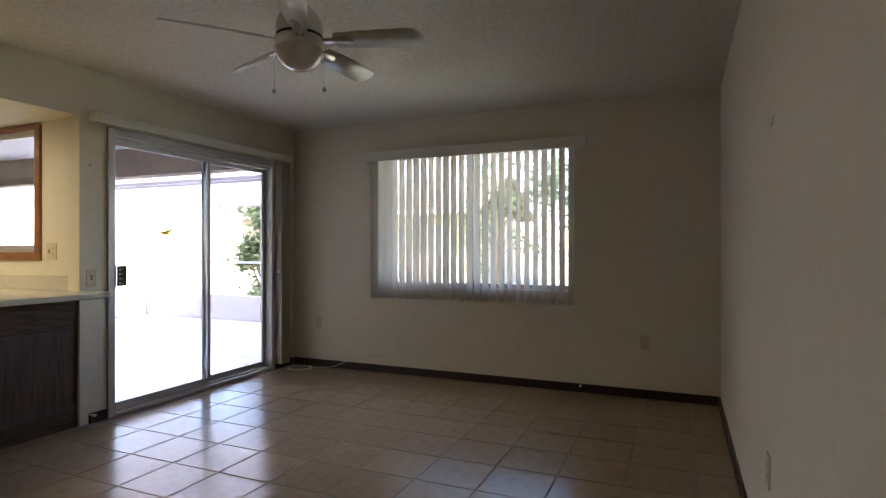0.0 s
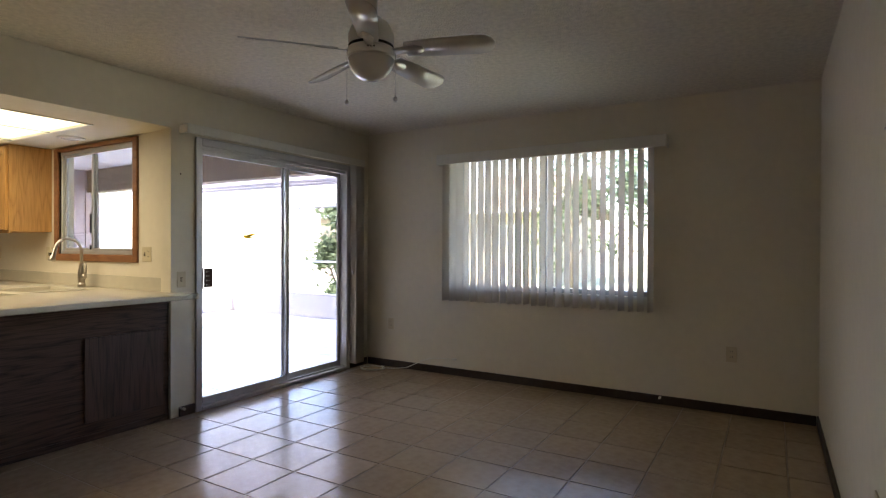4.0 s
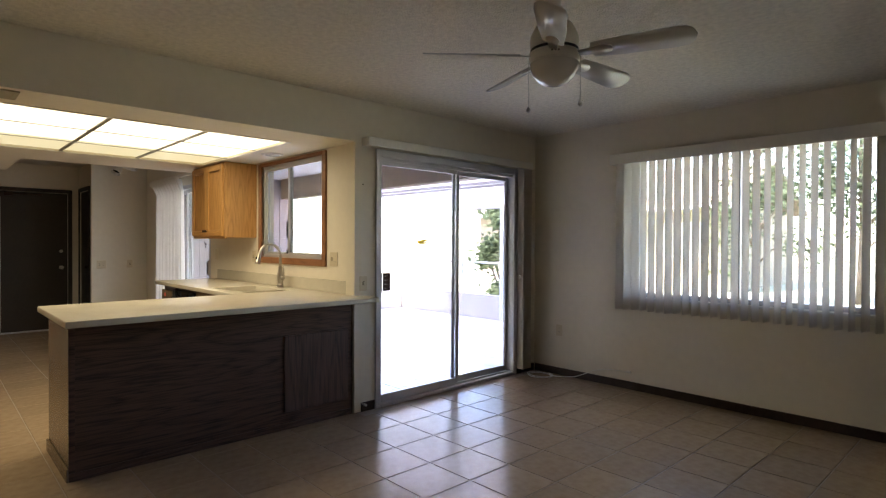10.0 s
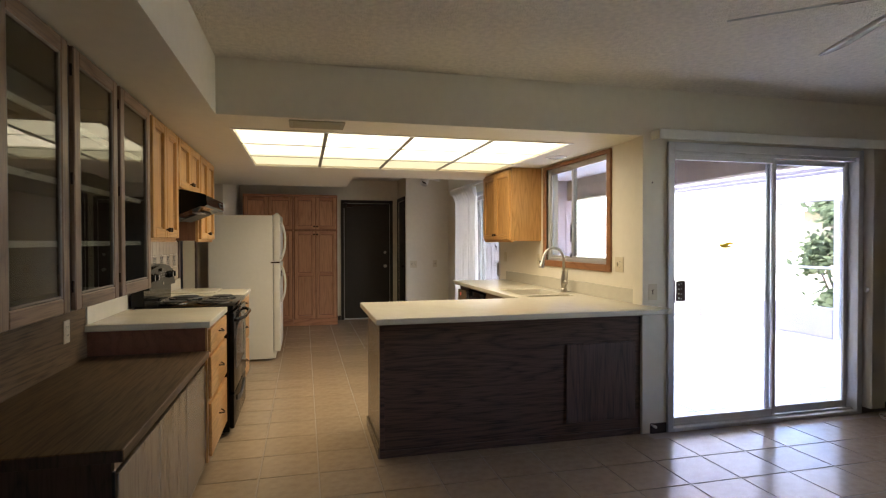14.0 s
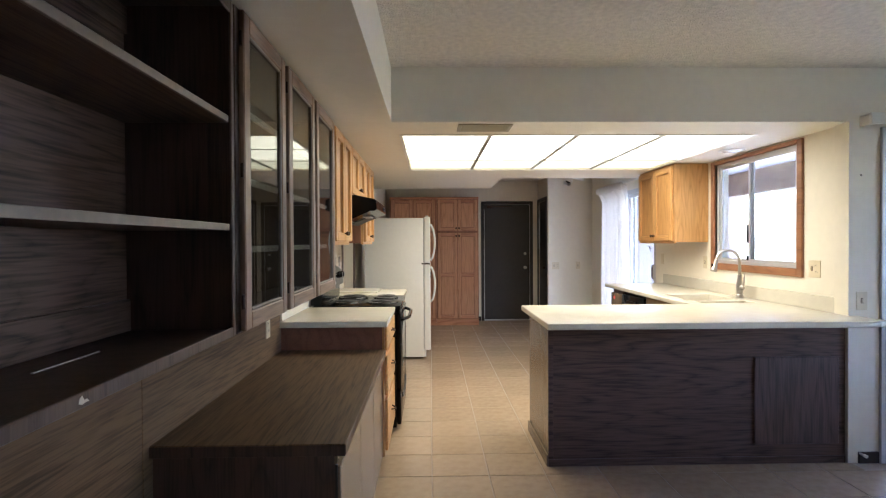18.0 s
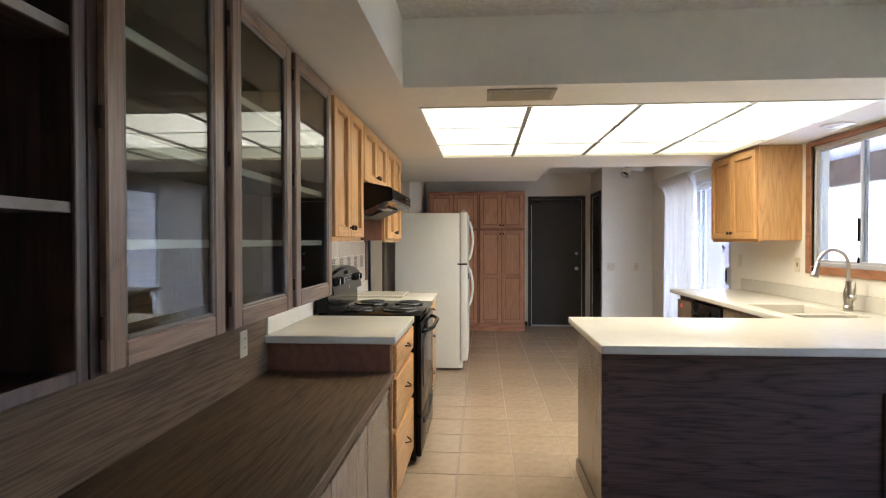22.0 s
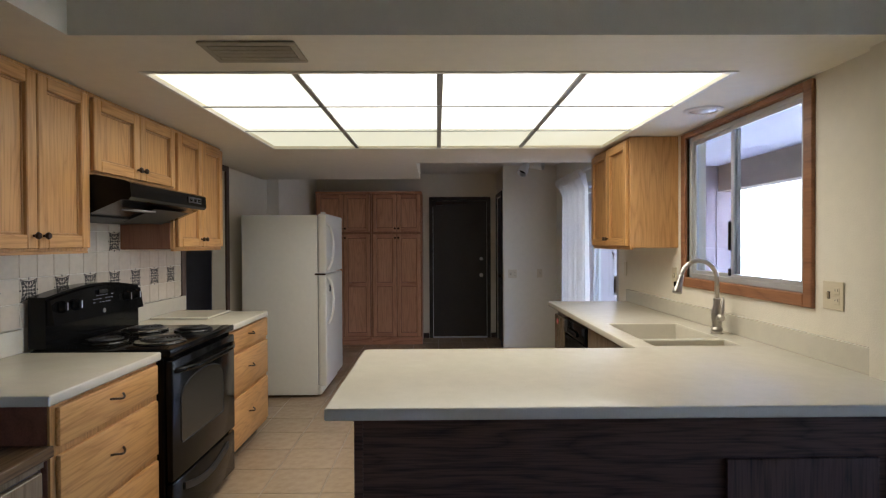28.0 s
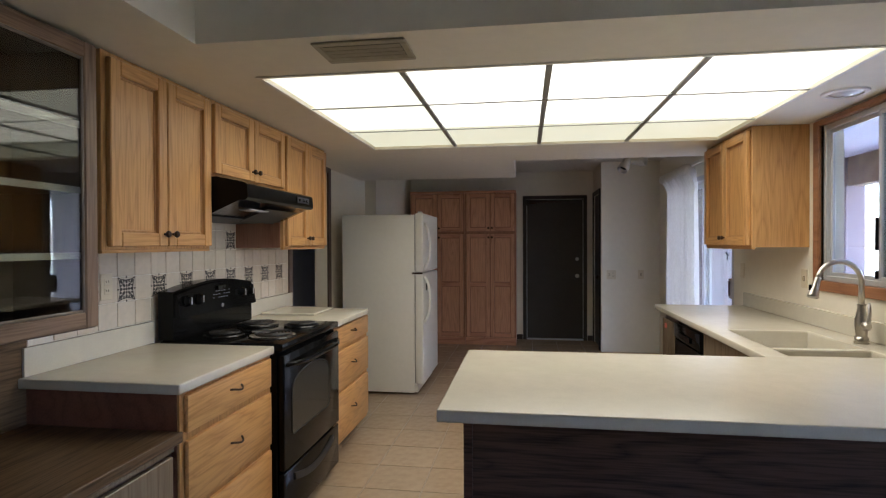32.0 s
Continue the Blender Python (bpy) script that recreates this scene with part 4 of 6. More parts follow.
UF = -0.70
YB = Y_SOUTH + 0.001
wall_cabinet(-4.527, -3.838, 1.368, 2.107, YB, UF, "tall two-door oak wall cabinet over the counter")
wall_cabinet(-5.351, -4.529, 1.722, 2.107, YB, UF, "short two-door oak wall cabinet above the hood")
far_cab = wall_cabinet(-6.080, -5.353, 1.365, 2.107, YB, UF, "narrow two-door oak wall cabinet beyond the hood")
part("side_panel", box((-5.353, YB, 1.378), (-5.349, UF - 0.021, 1.716), 0.0005), OAK_SIDE, far_cab, "reddish brown end panel with shadow in its colour")
wall_cabinet(-6.50, -5.648, 1.358, 2.107, Y_KIT - 0.001, 2.172, "oak wall cabinet beside the kitchen window")


def drawer_base(x0, x1, label, end_wood):
    c = thing("drawer_cabinet", ((x0 + x1) / 2, -0.70, 0), label, "cabinet", "oak drawer cabinets")
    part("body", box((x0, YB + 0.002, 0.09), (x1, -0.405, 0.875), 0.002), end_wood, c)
    part("toe_kick", box((x0, YB + 0.002, 0), (x1, -0.47, 0.09)), BASE, c)
    part("face_frame", box((x0, -0.405, 0.09), (x1, -0.395, 0.875), 0.001), OAK, c)
    for z0, z1 in ((0.728, 0.862), (0.455, 0.700), (0.120, 0.428)):
        d = part("drawer_front", box((x0 + 0.022, -0.3945, z0), (x1 - 0.022, -0.375, z1), 0.006, seg=2), OAK_X, c)
        m, z = (x0 + x1) / 2, (z0 + z1) / 2 + 0.01
        pts = [(m - 0.045 + 0.09 * i / 10, -0.375 + 0.026 * math.sin(math.pi * i / 10), z + 0.004 * math.cos(math.pi * i / 5)) for i in range(11)]
        part("pull", tube(pts, 0.0045, sides=8), BRONZE, d)
    return c


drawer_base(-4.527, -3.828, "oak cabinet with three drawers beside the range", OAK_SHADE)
drawer_base(-6.15, -5.345, "oak cabinet with three drawers beyond the range", OAK)


def slab_top(name, cells, z0, z1, label, category="worktop"):
    """A counter from plan cells (x0, x1, y0, y1), joined and rounded at its edges."""
    bm = bmesh.new()
    for x0, x1, y0, y1 in cells:
        bm.faces.new([bm.verts.new(p) for p in ((x0, y0, z1), (x1, y0, z1), (x1, y1, z1), (x0, y1, z1))])
    bmesh.ops.remove_doubles(bm, verts=bm.verts[:], dist=1e-5)
    grown = bmesh.ops.extrude_face_region(bm, geom=bm.faces[:])
    for v in grown["geom"]:
        if isinstance(v, bmesh.types.BMVert):
            v.co.z = z0
    bmesh.ops.recalc_face_normals(bm, faces=bm.faces[:])
    sharp = [e for e in bm.edges if len(e.link_faces) == 2 and e.calc_face_angle(0) > 1.0]
    bmesh.ops.bevel(bm, geom=sharp, offset=0.007, segments=3, affect="EDGES", profile=0.5)
    return tagged(part(name, bm, COUNTER), label, category)


slab_top("countertop", [(-4.53, -3.795, YB + 0.002, -0.372)], 0.877, 0.915, "off-white solid surface counter beside the range")
slab_top("countertop", [(-6.06, -5.342, YB + 0.002, -0.352)], 0.877, 0.915, "off-white solid surface counter beyond the range")
for x0, x1 in ((-4.53, -3.812), (-6.17, -5.342)):
    tagged(part("backsplash_strip", box((x0, YB + 0.001, 0.9155), (x1, YB + 0.021, 1.022), 0.0015), COUNTER), "off-white upstand behind the counter", "backsplash")

# U-shaped peninsula counter with two basins let in
xs, ys = [-6.625, -5.335, -4.80, -4.765, -4.60, -4.56, -3.63], [0.552, 1.82, 1.925, 2.34, 2.489]
cells = []
for i in range(6):
    for j in range(4):
        if (j == 0 and i < 5) or (j == 2 and i in (1, 3)):
            continue
        cells.append((xs[i], xs[i + 1], ys[j], ys[j + 1]))
cells.append((-3.861, -3.63, 2.489, 2.535))
counter = slab_top("countertop", cells, 0.877, 0.915, "large off-white solid surface peninsula counter with sink")
for x0, x1 in ((-5.335, -4.80), (-4.765, -4.60)):
    bm = bmesh.new()
    box((x0 - 0.012, 1.913, 0.72), (x1 + 0.012, 2.352, 0.732), bm=bm)
    for lo, hi in (((x0 - 0.006, 1.919), (x0 + 0.002, 2.346)), ((x1 - 0.002, 1.919), (x1 + 0.006, 2.346)), ((x0 + 0.002, 1.919), (x1 - 0.002, 1.927)), ((x0 + 0.002, 2.338), (x1 - 0.002, 2.346))):
        box((*lo, 0.732), (*hi, 0.904), bm=bm)
    sb = part("sink_basin", bm, COUNTER, counter, "moulded sink basin with a steel drain")
    part("drain", lathe([(0, 0), (0.040, 0), (0.045, 0.004), (0.03, 0.005), (0, 0.004)], ((x0 + x1) / 2, 2.13, 0.7325)), NICKEL, sb)
tagged(part("backsplash_strip", box((-6.62, Y_KIT - 0.021, 0.9155), (-3.863, Y_KIT - 0.001, 1.015), 0.0015), COUNTER), "off-white upstand under the kitchen window", "backsplash")

# peninsula body
pn = thing("peninsula_cabinet", (-4.2, 1.5, 0), "peninsula clad in dark walnut laminate panels", "kitchen island")
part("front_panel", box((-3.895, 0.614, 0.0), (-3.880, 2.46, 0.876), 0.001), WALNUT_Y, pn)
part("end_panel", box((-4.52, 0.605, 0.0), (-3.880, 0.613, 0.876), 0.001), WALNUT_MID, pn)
part("carcass", box((-4.52, 0.614, 0.09), (-3.896, 2.456, 0.70), 0.001), WALNUT, pn)
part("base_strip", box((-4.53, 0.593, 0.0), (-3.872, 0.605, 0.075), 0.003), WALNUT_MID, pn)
part("base_strip", box((-3.880, 0.605, 0.0), (-3.868, 2.456, 0.045), 0.003), WALNUT_Y, pn)
part("corner_strip", box((-3.880, 0.605, 0.045), (-3.874, 0.635, 0.876), 0.001), WALNUT_Y, pn)
part("access_panel", box((-3.8795, 1.884, 0.122), (-3.866, 2.412, 0.662), 0.003), WALNUT_Z, pn)
part("top_strip", box((-3.880, 0.635, 0.835), (-3.872, 2.456, 0.876), 0.001), WALNUT_Y, pn)

# sink run with dishwasher
sr = thing("sink_cabinet", (-5.03, 2.15, 0), "walnut laminate sink base under the counter", "cabinet")
part("carcass", box((-5.526, 1.88, 0.09), (-4.534, Y_KIT - 0.002, 0.69), 0.001), WALNUT, sr)
part("face_rail", box((-5.526, 1.858, 0.70), (-4.534, 1.879, 0.876), 0.001), WALNUT_MID, sr)
for x0, x1 in ((-5.517, -5.035), (-5.025, -4.539)):
    part("door", box((x0, 1.856, 0.10), (x1, 1.878, 0.69), 0.003), WALNUT_MID, sr)
dw = thing("dishwasher", (-5.83, 2.15, 0), "black built-in dishwasher under the counter", "dishwasher")
part("tub", box((-6.128, 1.89, 0.09), (-5.532, Y_KIT - 0.002, 0.868), 0.002), BLACK_MATTE, dw)
part("door", box((-6.125, 1.845, 0.12), (-5.535, 1.888, 0.735), 0.006), BLACK, dw)
part("control_panel", box((-6.125, 1.837, 0.742), (-5.535, 1.888, 0.850), 0.010, seg=2), BLACK, dw)
part("handle", box((-5.96, 1.825, 0.765), (-5.70, 1.8365, 0.80), 0.004), BLACK, dw)
part("kick_plate", box((-6.125, 1.92, 0.005), (-5.535, 1.93, 0.088)), BLACK_MATTE, dw)
ep = thing("end_cabinet", (-6.305, 2.15, 0), "narrow walnut cabinet beside the dishwasher", "cabinet")
part("carcass", box((-6.478, 1.872, 0), (-6.134, Y_KIT - 0.002, 0.876), 0.002), WALNUT, ep)
part("door", box((-6.474, 1.846, 0.10), (-6.140, 1.870, 0.832), 0.003), WALNUT_MID, ep)
RED = mat("red_plastic", (0.65, 0.06, 0.03), 0.4, spread=0.1)
part("tag", prism([(-6.40, 0.775), (-6.385, 0.762), (-6.355, 0.764), (-6.338, 0.778), (-6.345, 0.80), (-6.37, 0.806), (-6.395, 0.795)], 1.8435, 1.8455, "y"), RED, ep, "small red plastic tag")

# faucet
fc = thing("kitchen_faucet", (-4.945, 2.395, 0.915), "brushed nickel gooseneck kitchen faucet with side lever", "faucet")
part("base", lathe([(0, 0), (0.031, 0), (0.032, 0.007), (0.026, 0.011), (0.026, 0.016), (0.030, 0.020), (0.029, 0.026), (0.023, 0.034), (0.025, 0.055), (0.030, 0.085), (0.029, 0.108), (0.023, 0.135), (0.0175, 0.158), (0.0165, 0.178), (0.0195, 0.181), (0.0195, 0.187), (0.014, 0.190), (0, 0.190)], (-4.945, 2.395, 0.916), sides=32), NICKEL, fc)
arc = [(-4.945, 2.395, 1.07), (-4.945, 2.395, 1.20)]
for i in range(1, 13):
    a = math.pi * i / 12 * 0.94
    arc.append((-4.945 + 0.03 * i / 12, 2.395 - 0.105 * (1 - math.cos(a)), 1.20 + 0.108 * math.sin(a)))
part("neck", tube(arc, 0.0125, sides=16), NICKEL, fc)
tip = Vector(arc[-1])
head_axis = (tip - Vector(arc[-2])).normalized()
part("spray_head", tube([tip - head_axis * 0.012, tip - head_axis * 0.006, tip + head_axis * 0.005, tip + head_axis * 0.03, tip + head_axis * 0.072, tip + head_axis * 0.084, tip + head_axis * 0.09], [0.0125, 0.0155, 0.0150, 0.0165, 0.0235, 0.025, 0.022], sides=22), NICKEL, fc)
part("spray_button", box(tip + head_axis * 0.04 + Vector((-0.006, -0.027, -0.014)), tip + head_axis * 0.04 + Vector((0.006, -0.015, 0.016)), 0.003), BLACK, fc)
part("lever_pivot", lathe([(0.017, 0), (0.021, 0.010), (0.020, 0.026), (0.013, 0.036), (0, 0.038)], (-4.922, 2.395, 1.004), axis="x", sides=20), NICKEL, fc)
part("lever", tube([(-4.898, 2.393, 1.006), (-4.893, 2.399, 1.03), (-4.898, 2.404, 1.06), (-4.906, 2.408, 1.09), (-4.912, 2.410, 1.112)], [0.009, 0.0085, 0.008, 0.0075, 0.005], sides=12), NICKEL, fc)

# kitchen window with oak casing
KW = thing("window_2", (-4.95, Y_KIT + 0.05, 1.12), "aluminium sliding kitchen window in an oak casing", "window")
KW["kind"] = "structure"
OAKT = wood("oak_casing", (0.30, 0.135, 0.06), (0.18, 0.075, 0.033), "x", 0.4)
a0, a1, c0, c1 = -5.578, -4.315, 1.122, 2.098
bm = bmesh.new()
w = 0.058
for lo, hi in (((a0, c0), (a0 + w, c1)), ((a1 - w, c0), (a1, c1)), ((a0 + w, c0), (a1 - w, c0 + w)), ((a0 + w, c1 - 0.03), (a1 - w, c1))):
    box((lo[0], Y_KIT - 0.018, lo[1]), (hi[0], Y_KIT + 0.03, hi[1]), 0.004, bm)
part("casing", bm, OAKT, KW)
b0, b1, d0, d1 = a0 + w, a1 - w, c0 + w, c1 - 0.03
bm = bmesh.new()
for lo, hi in (((b0, d0), (b0 + 0.03, d1)), ((b1 - 0.03, d0), (b1, d1)), ((b0 + 0.03, d0), (b1 - 0.03, d0 + 0.03)), ((b0 + 0.03, d1 - 0.03), (b1 - 0.03, d1))):
    box((lo[0], Y_KIT + 0.012, lo[1]), (hi[0], Y_KIT + 0.056, hi[1]), 0.003, bm)
part("window_frame", bm, ALU, KW)
for p0, p1, yy in ((b0 + 0.03, -4.985, 0.042), (-5.012, b1 - 0.03, 0.020)):
    s = part("sash", box((p0, Y_KIT + yy - 0.01, d0 + 0.03), (p0 + 0.020, Y_KIT + yy + 0.01, d1 - 0.03), 0.002), ALU, KW)
    part("stile", box((p1 - 0.020, Y_KIT + yy - 0.01, d0 + 0.03), (p1, Y_KIT + yy + 0.01, d1 - 0.03), 0.002), ALU, s)
    part("rail", box((p0 + 0.020, Y_KIT + yy - 0.01, d0 + 0.03), (p1 - 0.020, Y_KIT + yy + 0.01, d0 + 0.05), 0.002), ALU, s)
    part("rail", box((p0 + 0.020, Y_KIT + yy - 0.01, d1 - 0.05), (p1 - 0.020, Y_KIT + yy + 0.01, d1 - 0.03), 0.002), ALU, s)
    part("pane", box((p0 + 0.02, Y_KIT + yy - 0.002, d0 + 0.045), (p1 - 0.02, Y_KIT + yy + 0.002, d1 - 0.045)), GLASS, s).visible_shadow = False
part("latch", box((-5.022, Y_KIT - 0.002, 1.36), (-5.005, Y_KIT + 0.0095, 1.52), 0.003), BLACK, KW)
part("latch", box((-5.022, Y_KIT - 0.002, 1.22), (-5.005, Y_KIT + 0.0095, 1.26), 0.003), BLACK, KW)
plate((-4.203, Y_KIT, 1.188), "-y", "double", "kitchen outlets")
plate((-5.705, Y_KIT, 1.18), "-y", "switch", "kitchen outlets")
plate((-6.68, Y_KIT, 1.183), "-y", "blank", "kitchen outlets")

# wall tiles behind the range
TP = 0.1145
tile_bed = tagged(part("wall_tile_bed", box((-6.185, Y_SOUTH, 1.024), (-3.845, Y_SOUTH + 0.004, 1.354)), WALL_GROUT), "grout bed of the tiled backsplash", "", "", "structure")
MOTIF = mat("motif_brown", (0.028, 0.019, 0.014), 0.35, spread=0.2)


def motif(xc, zc, y):
    """A printed flower of petals inside a scalloped square outline."""
    m = bmesh.new()

    def petal(r, a, length, width, tilt=0.0):
        cu, cv = r * math.cos(a), r * math.sin(a)
        pts = []
        for q in range(8):
            b = 2 * math.pi * q / 8
            u, v = 1.15 * length * math.cos(b), 1.3 * width * math.sin(b)
            pts.append((xc + cu + u * math.cos(a + tilt) - v * math.sin(a + tilt), zc + cv + u * math.sin(a + tilt) + v * math.cos(a + tilt)))
        prism(pts, y, y + 0.0004, "y", m)
    for q in range(4):
        side, diag = math.pi / 2 * q, math.pi / 2 * q + math.pi / 4
        petal(0.0135, side, 0.006, 0.0042)
        petal(0.030, side, 0.0075, 0.005)
        petal(0.022, diag, 0.009, 0.0045)
        petal(0.042, diag, 0.0095, 0.005)
        petal(0.035, diag + 0.36, 0.0065, 0.0035, 0.5)
        petal(0.035, diag - 0.36, 0.0065, 0.0035, -0.5)
        petal(0.047, side, 0.004, 0.003)
        rim = []
        for k in range(9):
            u = -0.047 + 0.094 * k / 8
            rim.append((u, 0.048 - 0.011 * (1 - (u / 0.047) ** 2)))
        rim += [(u, v - 0.0042) for u, v in rim[::-1]]
        prism([(xc + u * math.cos(side) - v * math.sin(side), zc + u * math.sin(side) + v * math.cos(side)) for u, v in rim], y + 0.0005, y + 0.0008, "y", m)
    lathe([(0.006, 0), (0.005, 0.0004), (0, 0.0004)], (xc, y, zc), m, 10, "y")
    bmesh.ops.scale(m, vec=(1.16, 1, 1.16), verts=m.verts, space=Matrix.Translation((-xc, 0, -zc)))
    return m


for i in range(-1, 20):
    xc = -4.355 - TP * (i - 4)
    for j in range(5):
        zc = 1.196 + TP * (j - 1)
        if j > 2 and not -5.33 < xc < -4.55:
            continue
        if xc - TP / 2 < -6.19 or xc + TP / 2 > -3.84:
            continue
        h0, h1 = max(zc - TP / 2, 1.0245) + 0.0018, zc + TP / 2 - 0.0018
        tl = part("tile", box((xc - TP / 2 + 0.0018, Y_SOUTH + 0.0042, h0), (xc + TP / 2 - 0.0018, Y_SOUTH + 0.009, h1), 0.0015), WALLTILE, tile_bed)
        if (j == 1 and i % 2 == 0) or (j == 3 and i == 12):
            part("motif", motif(xc, zc, Y_SOUTH + 0.0092), MOTIF, tl)
plate((-4.227, Y_SOUTH + 0.009, 1.215), "y", "outlet", "kitchen outlets")
bd = part("cutting_board", box((-6.0, -0.985, 0.916), (-5.61, -0.60, 0.932), 0.005), COUNTER)
tagged(bd, "off-white cutting board lying on the counter", "cutting board")

# ---- range, hood, refrigerator ----
GREYPRINT = mat("grey_print", (0.35, 0.35, 0.36), 0.5, spread=0.1)
rg = thing("electric_range", (-4.9350, -0.65, 0), "black electric range with four coil burners", "stove")
R0, R1 = -5.3342, -4.5358
part("body", box((R0, -0.975, 0.03), (R1, -0.365, 0.885), 0.004), BLACK, rg)
part("cooktop", box((R0 - 0.003, -0.975, 0.887), (R1 + 0.003, -0.335, 0.922), 0.008, seg=2), BLACK, rg)
od = part("oven_door", box((R0 + 0.006, -0.364, 0.305), (R1 - 0.006, -0.330, 0.868), 0.010, seg=2), BLACK, rg)
arcw = [(-5.1440, 0.475), (-5.1283, 0.46), (-4.6424, 0.46), (-4.6267, 0.475), (-4.6267, 0.685)] + [(-4.8854 + 0.2475 * math.cos(math.pi * i / 14), 0.69 + 0.075 * math.sin(math.pi * i / 14)) for i in range(1, 14)] + [(-5.1440, 0.685)]
part("oven_window", prism(arcw, -0.3298, -0.3275, "y"), DARKGLASS, od, "dark tinted glass window")
part("window_trim", tube([(u, -0.3285, v) for u, v in arcw], 0.003, sides=6, closed=True), BLACK_MATTE, od)
pts = [(R0 + 0.03 + (R1 - R0 - 0.06) * i / 12, -0.330 + 0.052 * min(1, math.sin(math.pi * i / 12) * 1.6), 0.815) for i in range(13)]
part("oven_handle", tube(pts, 0.013, sides=12), BLACK, od)
dr = part("storage_drawer", box((R0 + 0.006, -0.364, 0.05), (R1 - 0.006, -0.333, 0.295), 0.010, seg=2), BLACK, rg)
grip = [(R0 + 0.12 + (R1 - R0 - 0.24) * i / 10, 0.225 - 0.05 * math.sin(math.pi * i / 10)) for i in range(11)]
part("drawer_grip", prism(grip + [(u, v + 0.035) for u, v in grip[::-1]], -0.3328, -0.324, "y"), BLACK_MATTE, dr)
for x in (R0 + 0.06, R1 - 0.06):
    for y in (-0.42, -0.92):
        part("foot", rod((x, y, 0), (x, y, 0.03), 0.018), BLACK_MATTE, rg)
n = 14
arch = [(R0 + 0.004, 0.925)] + [(R0 + 0.004 + (R1 - R0 - 0.008) * i / n, 1.165 + 0.040 * math.sin(math.pi * i / n)) for i in range(n + 1)] + [(R1 - 0.004, 0.925)]
bm = prism(arch, -0.985, -0.905, "y")
part("backguard", bm, BLACK, rg)
cp = [(R0 + 0.012, 1.035)] + [(R0 + 0.012 + (R1 - R0 - 0.024) * i / n, 1.150 + 0.040 * math.sin(math.pi * i / n)) for i in range(n + 1)] + [(R1 - 0.012, 1.035)]
bm = prism(cp, -0.9045, -0.870, "y")
for v in bm.verts:
    if v.co.y > -0.88 and v.co.z > 1.1:
        v.co.y -= 0.018
pc = part("control_panel", bm, BLACK, rg)
for x in (-4.6110, -4.7155, -5.1544, -5.2485):
    kb = part("control_knob", lathe([(0.027, 0), (0.029, 0.006), (0.024, 0.012), (0.020, 0.028), (0, 0.030)], (x, -0.879, 1.115), axis="y", sides=20), BLACK, pc)
    part("pointer", box((x - 0.003, -0.850, 1.098), (x + 0.003, -0.8475, 1.134), 0.001), ALU, kb)
for i, (dx, dz) in enumerate([(a * 0.026, b * 0.018) for a in range(-3, 4) for b in range(3)]):
    if (i * 7) % 5 != 0:
        part("marking", box((-4.9350 + dx - 0.006, -0.8790, 1.105 + dz), (-4.9350 + dx + 0.006, -0.8735, 1.108 + dz)), GREYPRINT, pc)
part("display", box((-4.9716, -0.8790, 1.150), (-4.8984, -0.872, 1.172), 0.002), DARKGLASS, pc)
part("badge", lathe([(0.012, 0), (0.011, 0.003), (0, 0.0035)], (-4.9350, -0.872, 1.060), axis="y"), NICKEL, pc)
CHROME = mat("drip_pan_black", (0.02, 0.02, 0.02), 0.18, 0.3, spread=0.1)
for x, y, r in ((-4.7469, -0.485, 0.098), (-5.1231, -0.485, 0.080), (-4.7469, -0.755, 0.080), (-5.1231, -0.755, 0.098)):
    cb = part("drip_pan", lathe([(0, 0), (r * 0.7, 0.001), (r, 0.006), (r + 0.018, 0.009), (r + 0.022, 0.003), (r + 0.02, 0)], (x, y, 0.9225), sides=32), CHROME, rg)
    pts = []
    turns = 4.5
    for i in range(110):
        u = i / 109
        a = 2 * math.pi * turns * u
        rr = 0.018 + (r - 0.02) * u
        pts.append((x + rr * math.cos(a), y + rr * math.sin(a), 0.939))
    part("coil", tube(pts, 0.0048, sides=6), BLACK_MATTE, cb)

hd = thing("range_hood", (-4.9350, -0.76, 1.53), "black under-cabinet range hood", "range hood")
prof = [(YB + 0.002, 1.727), (-0.66, 1.727), (-0.525, 1.700), (-0.505, 1.690), (-0.500, 1.625), (-0.515, 1.612), (-0.545, 1.612), (-0.70, 1.545), (YB + 0.002, 1.530)]
part("shell", prism(prof, -5.3499, -4.5243, "x"), BLACK, hd)
part("light_lens", box((-4.8671, -0.62, 1.571), (-4.6581, -0.56, 1.578), 0.002), GREYPRINT, hd)
part("filter", prism([(-0.74, 1.527), (-0.58, 1.592), (-0.58, 1.589), (-0.74, 1.524)], -5.2851, -4.8880, "x"), BLACK_MATTE, hd)
part("underside", prism([(YB + 0.02, 1.5295), (-0.71, 1.541), (-0.71, 1.537), (YB + 0.02, 1.5265)], -5.3425, -4.5327, "x"), BLACK_MATTE, hd)
part("switch_strip", box((-5.2746, -0.5005, 1.640), (-5.1074, -0.4985, 1.675), 0.001), BLACK_MATTE, hd)
for x in (-5.2433, -5.1910, -5.1388):
    part("switch_button", box((x - 0.012, -0.4985, 1.650), (x + 0.012, -0.494, 1.665), 0.001), BLACK, hd)
    part("switch_mark", box((x - 0.005, -0.4938, 1.656), (x + 0.005, -0.4935, 1.659)), GREYPRINT, hd)

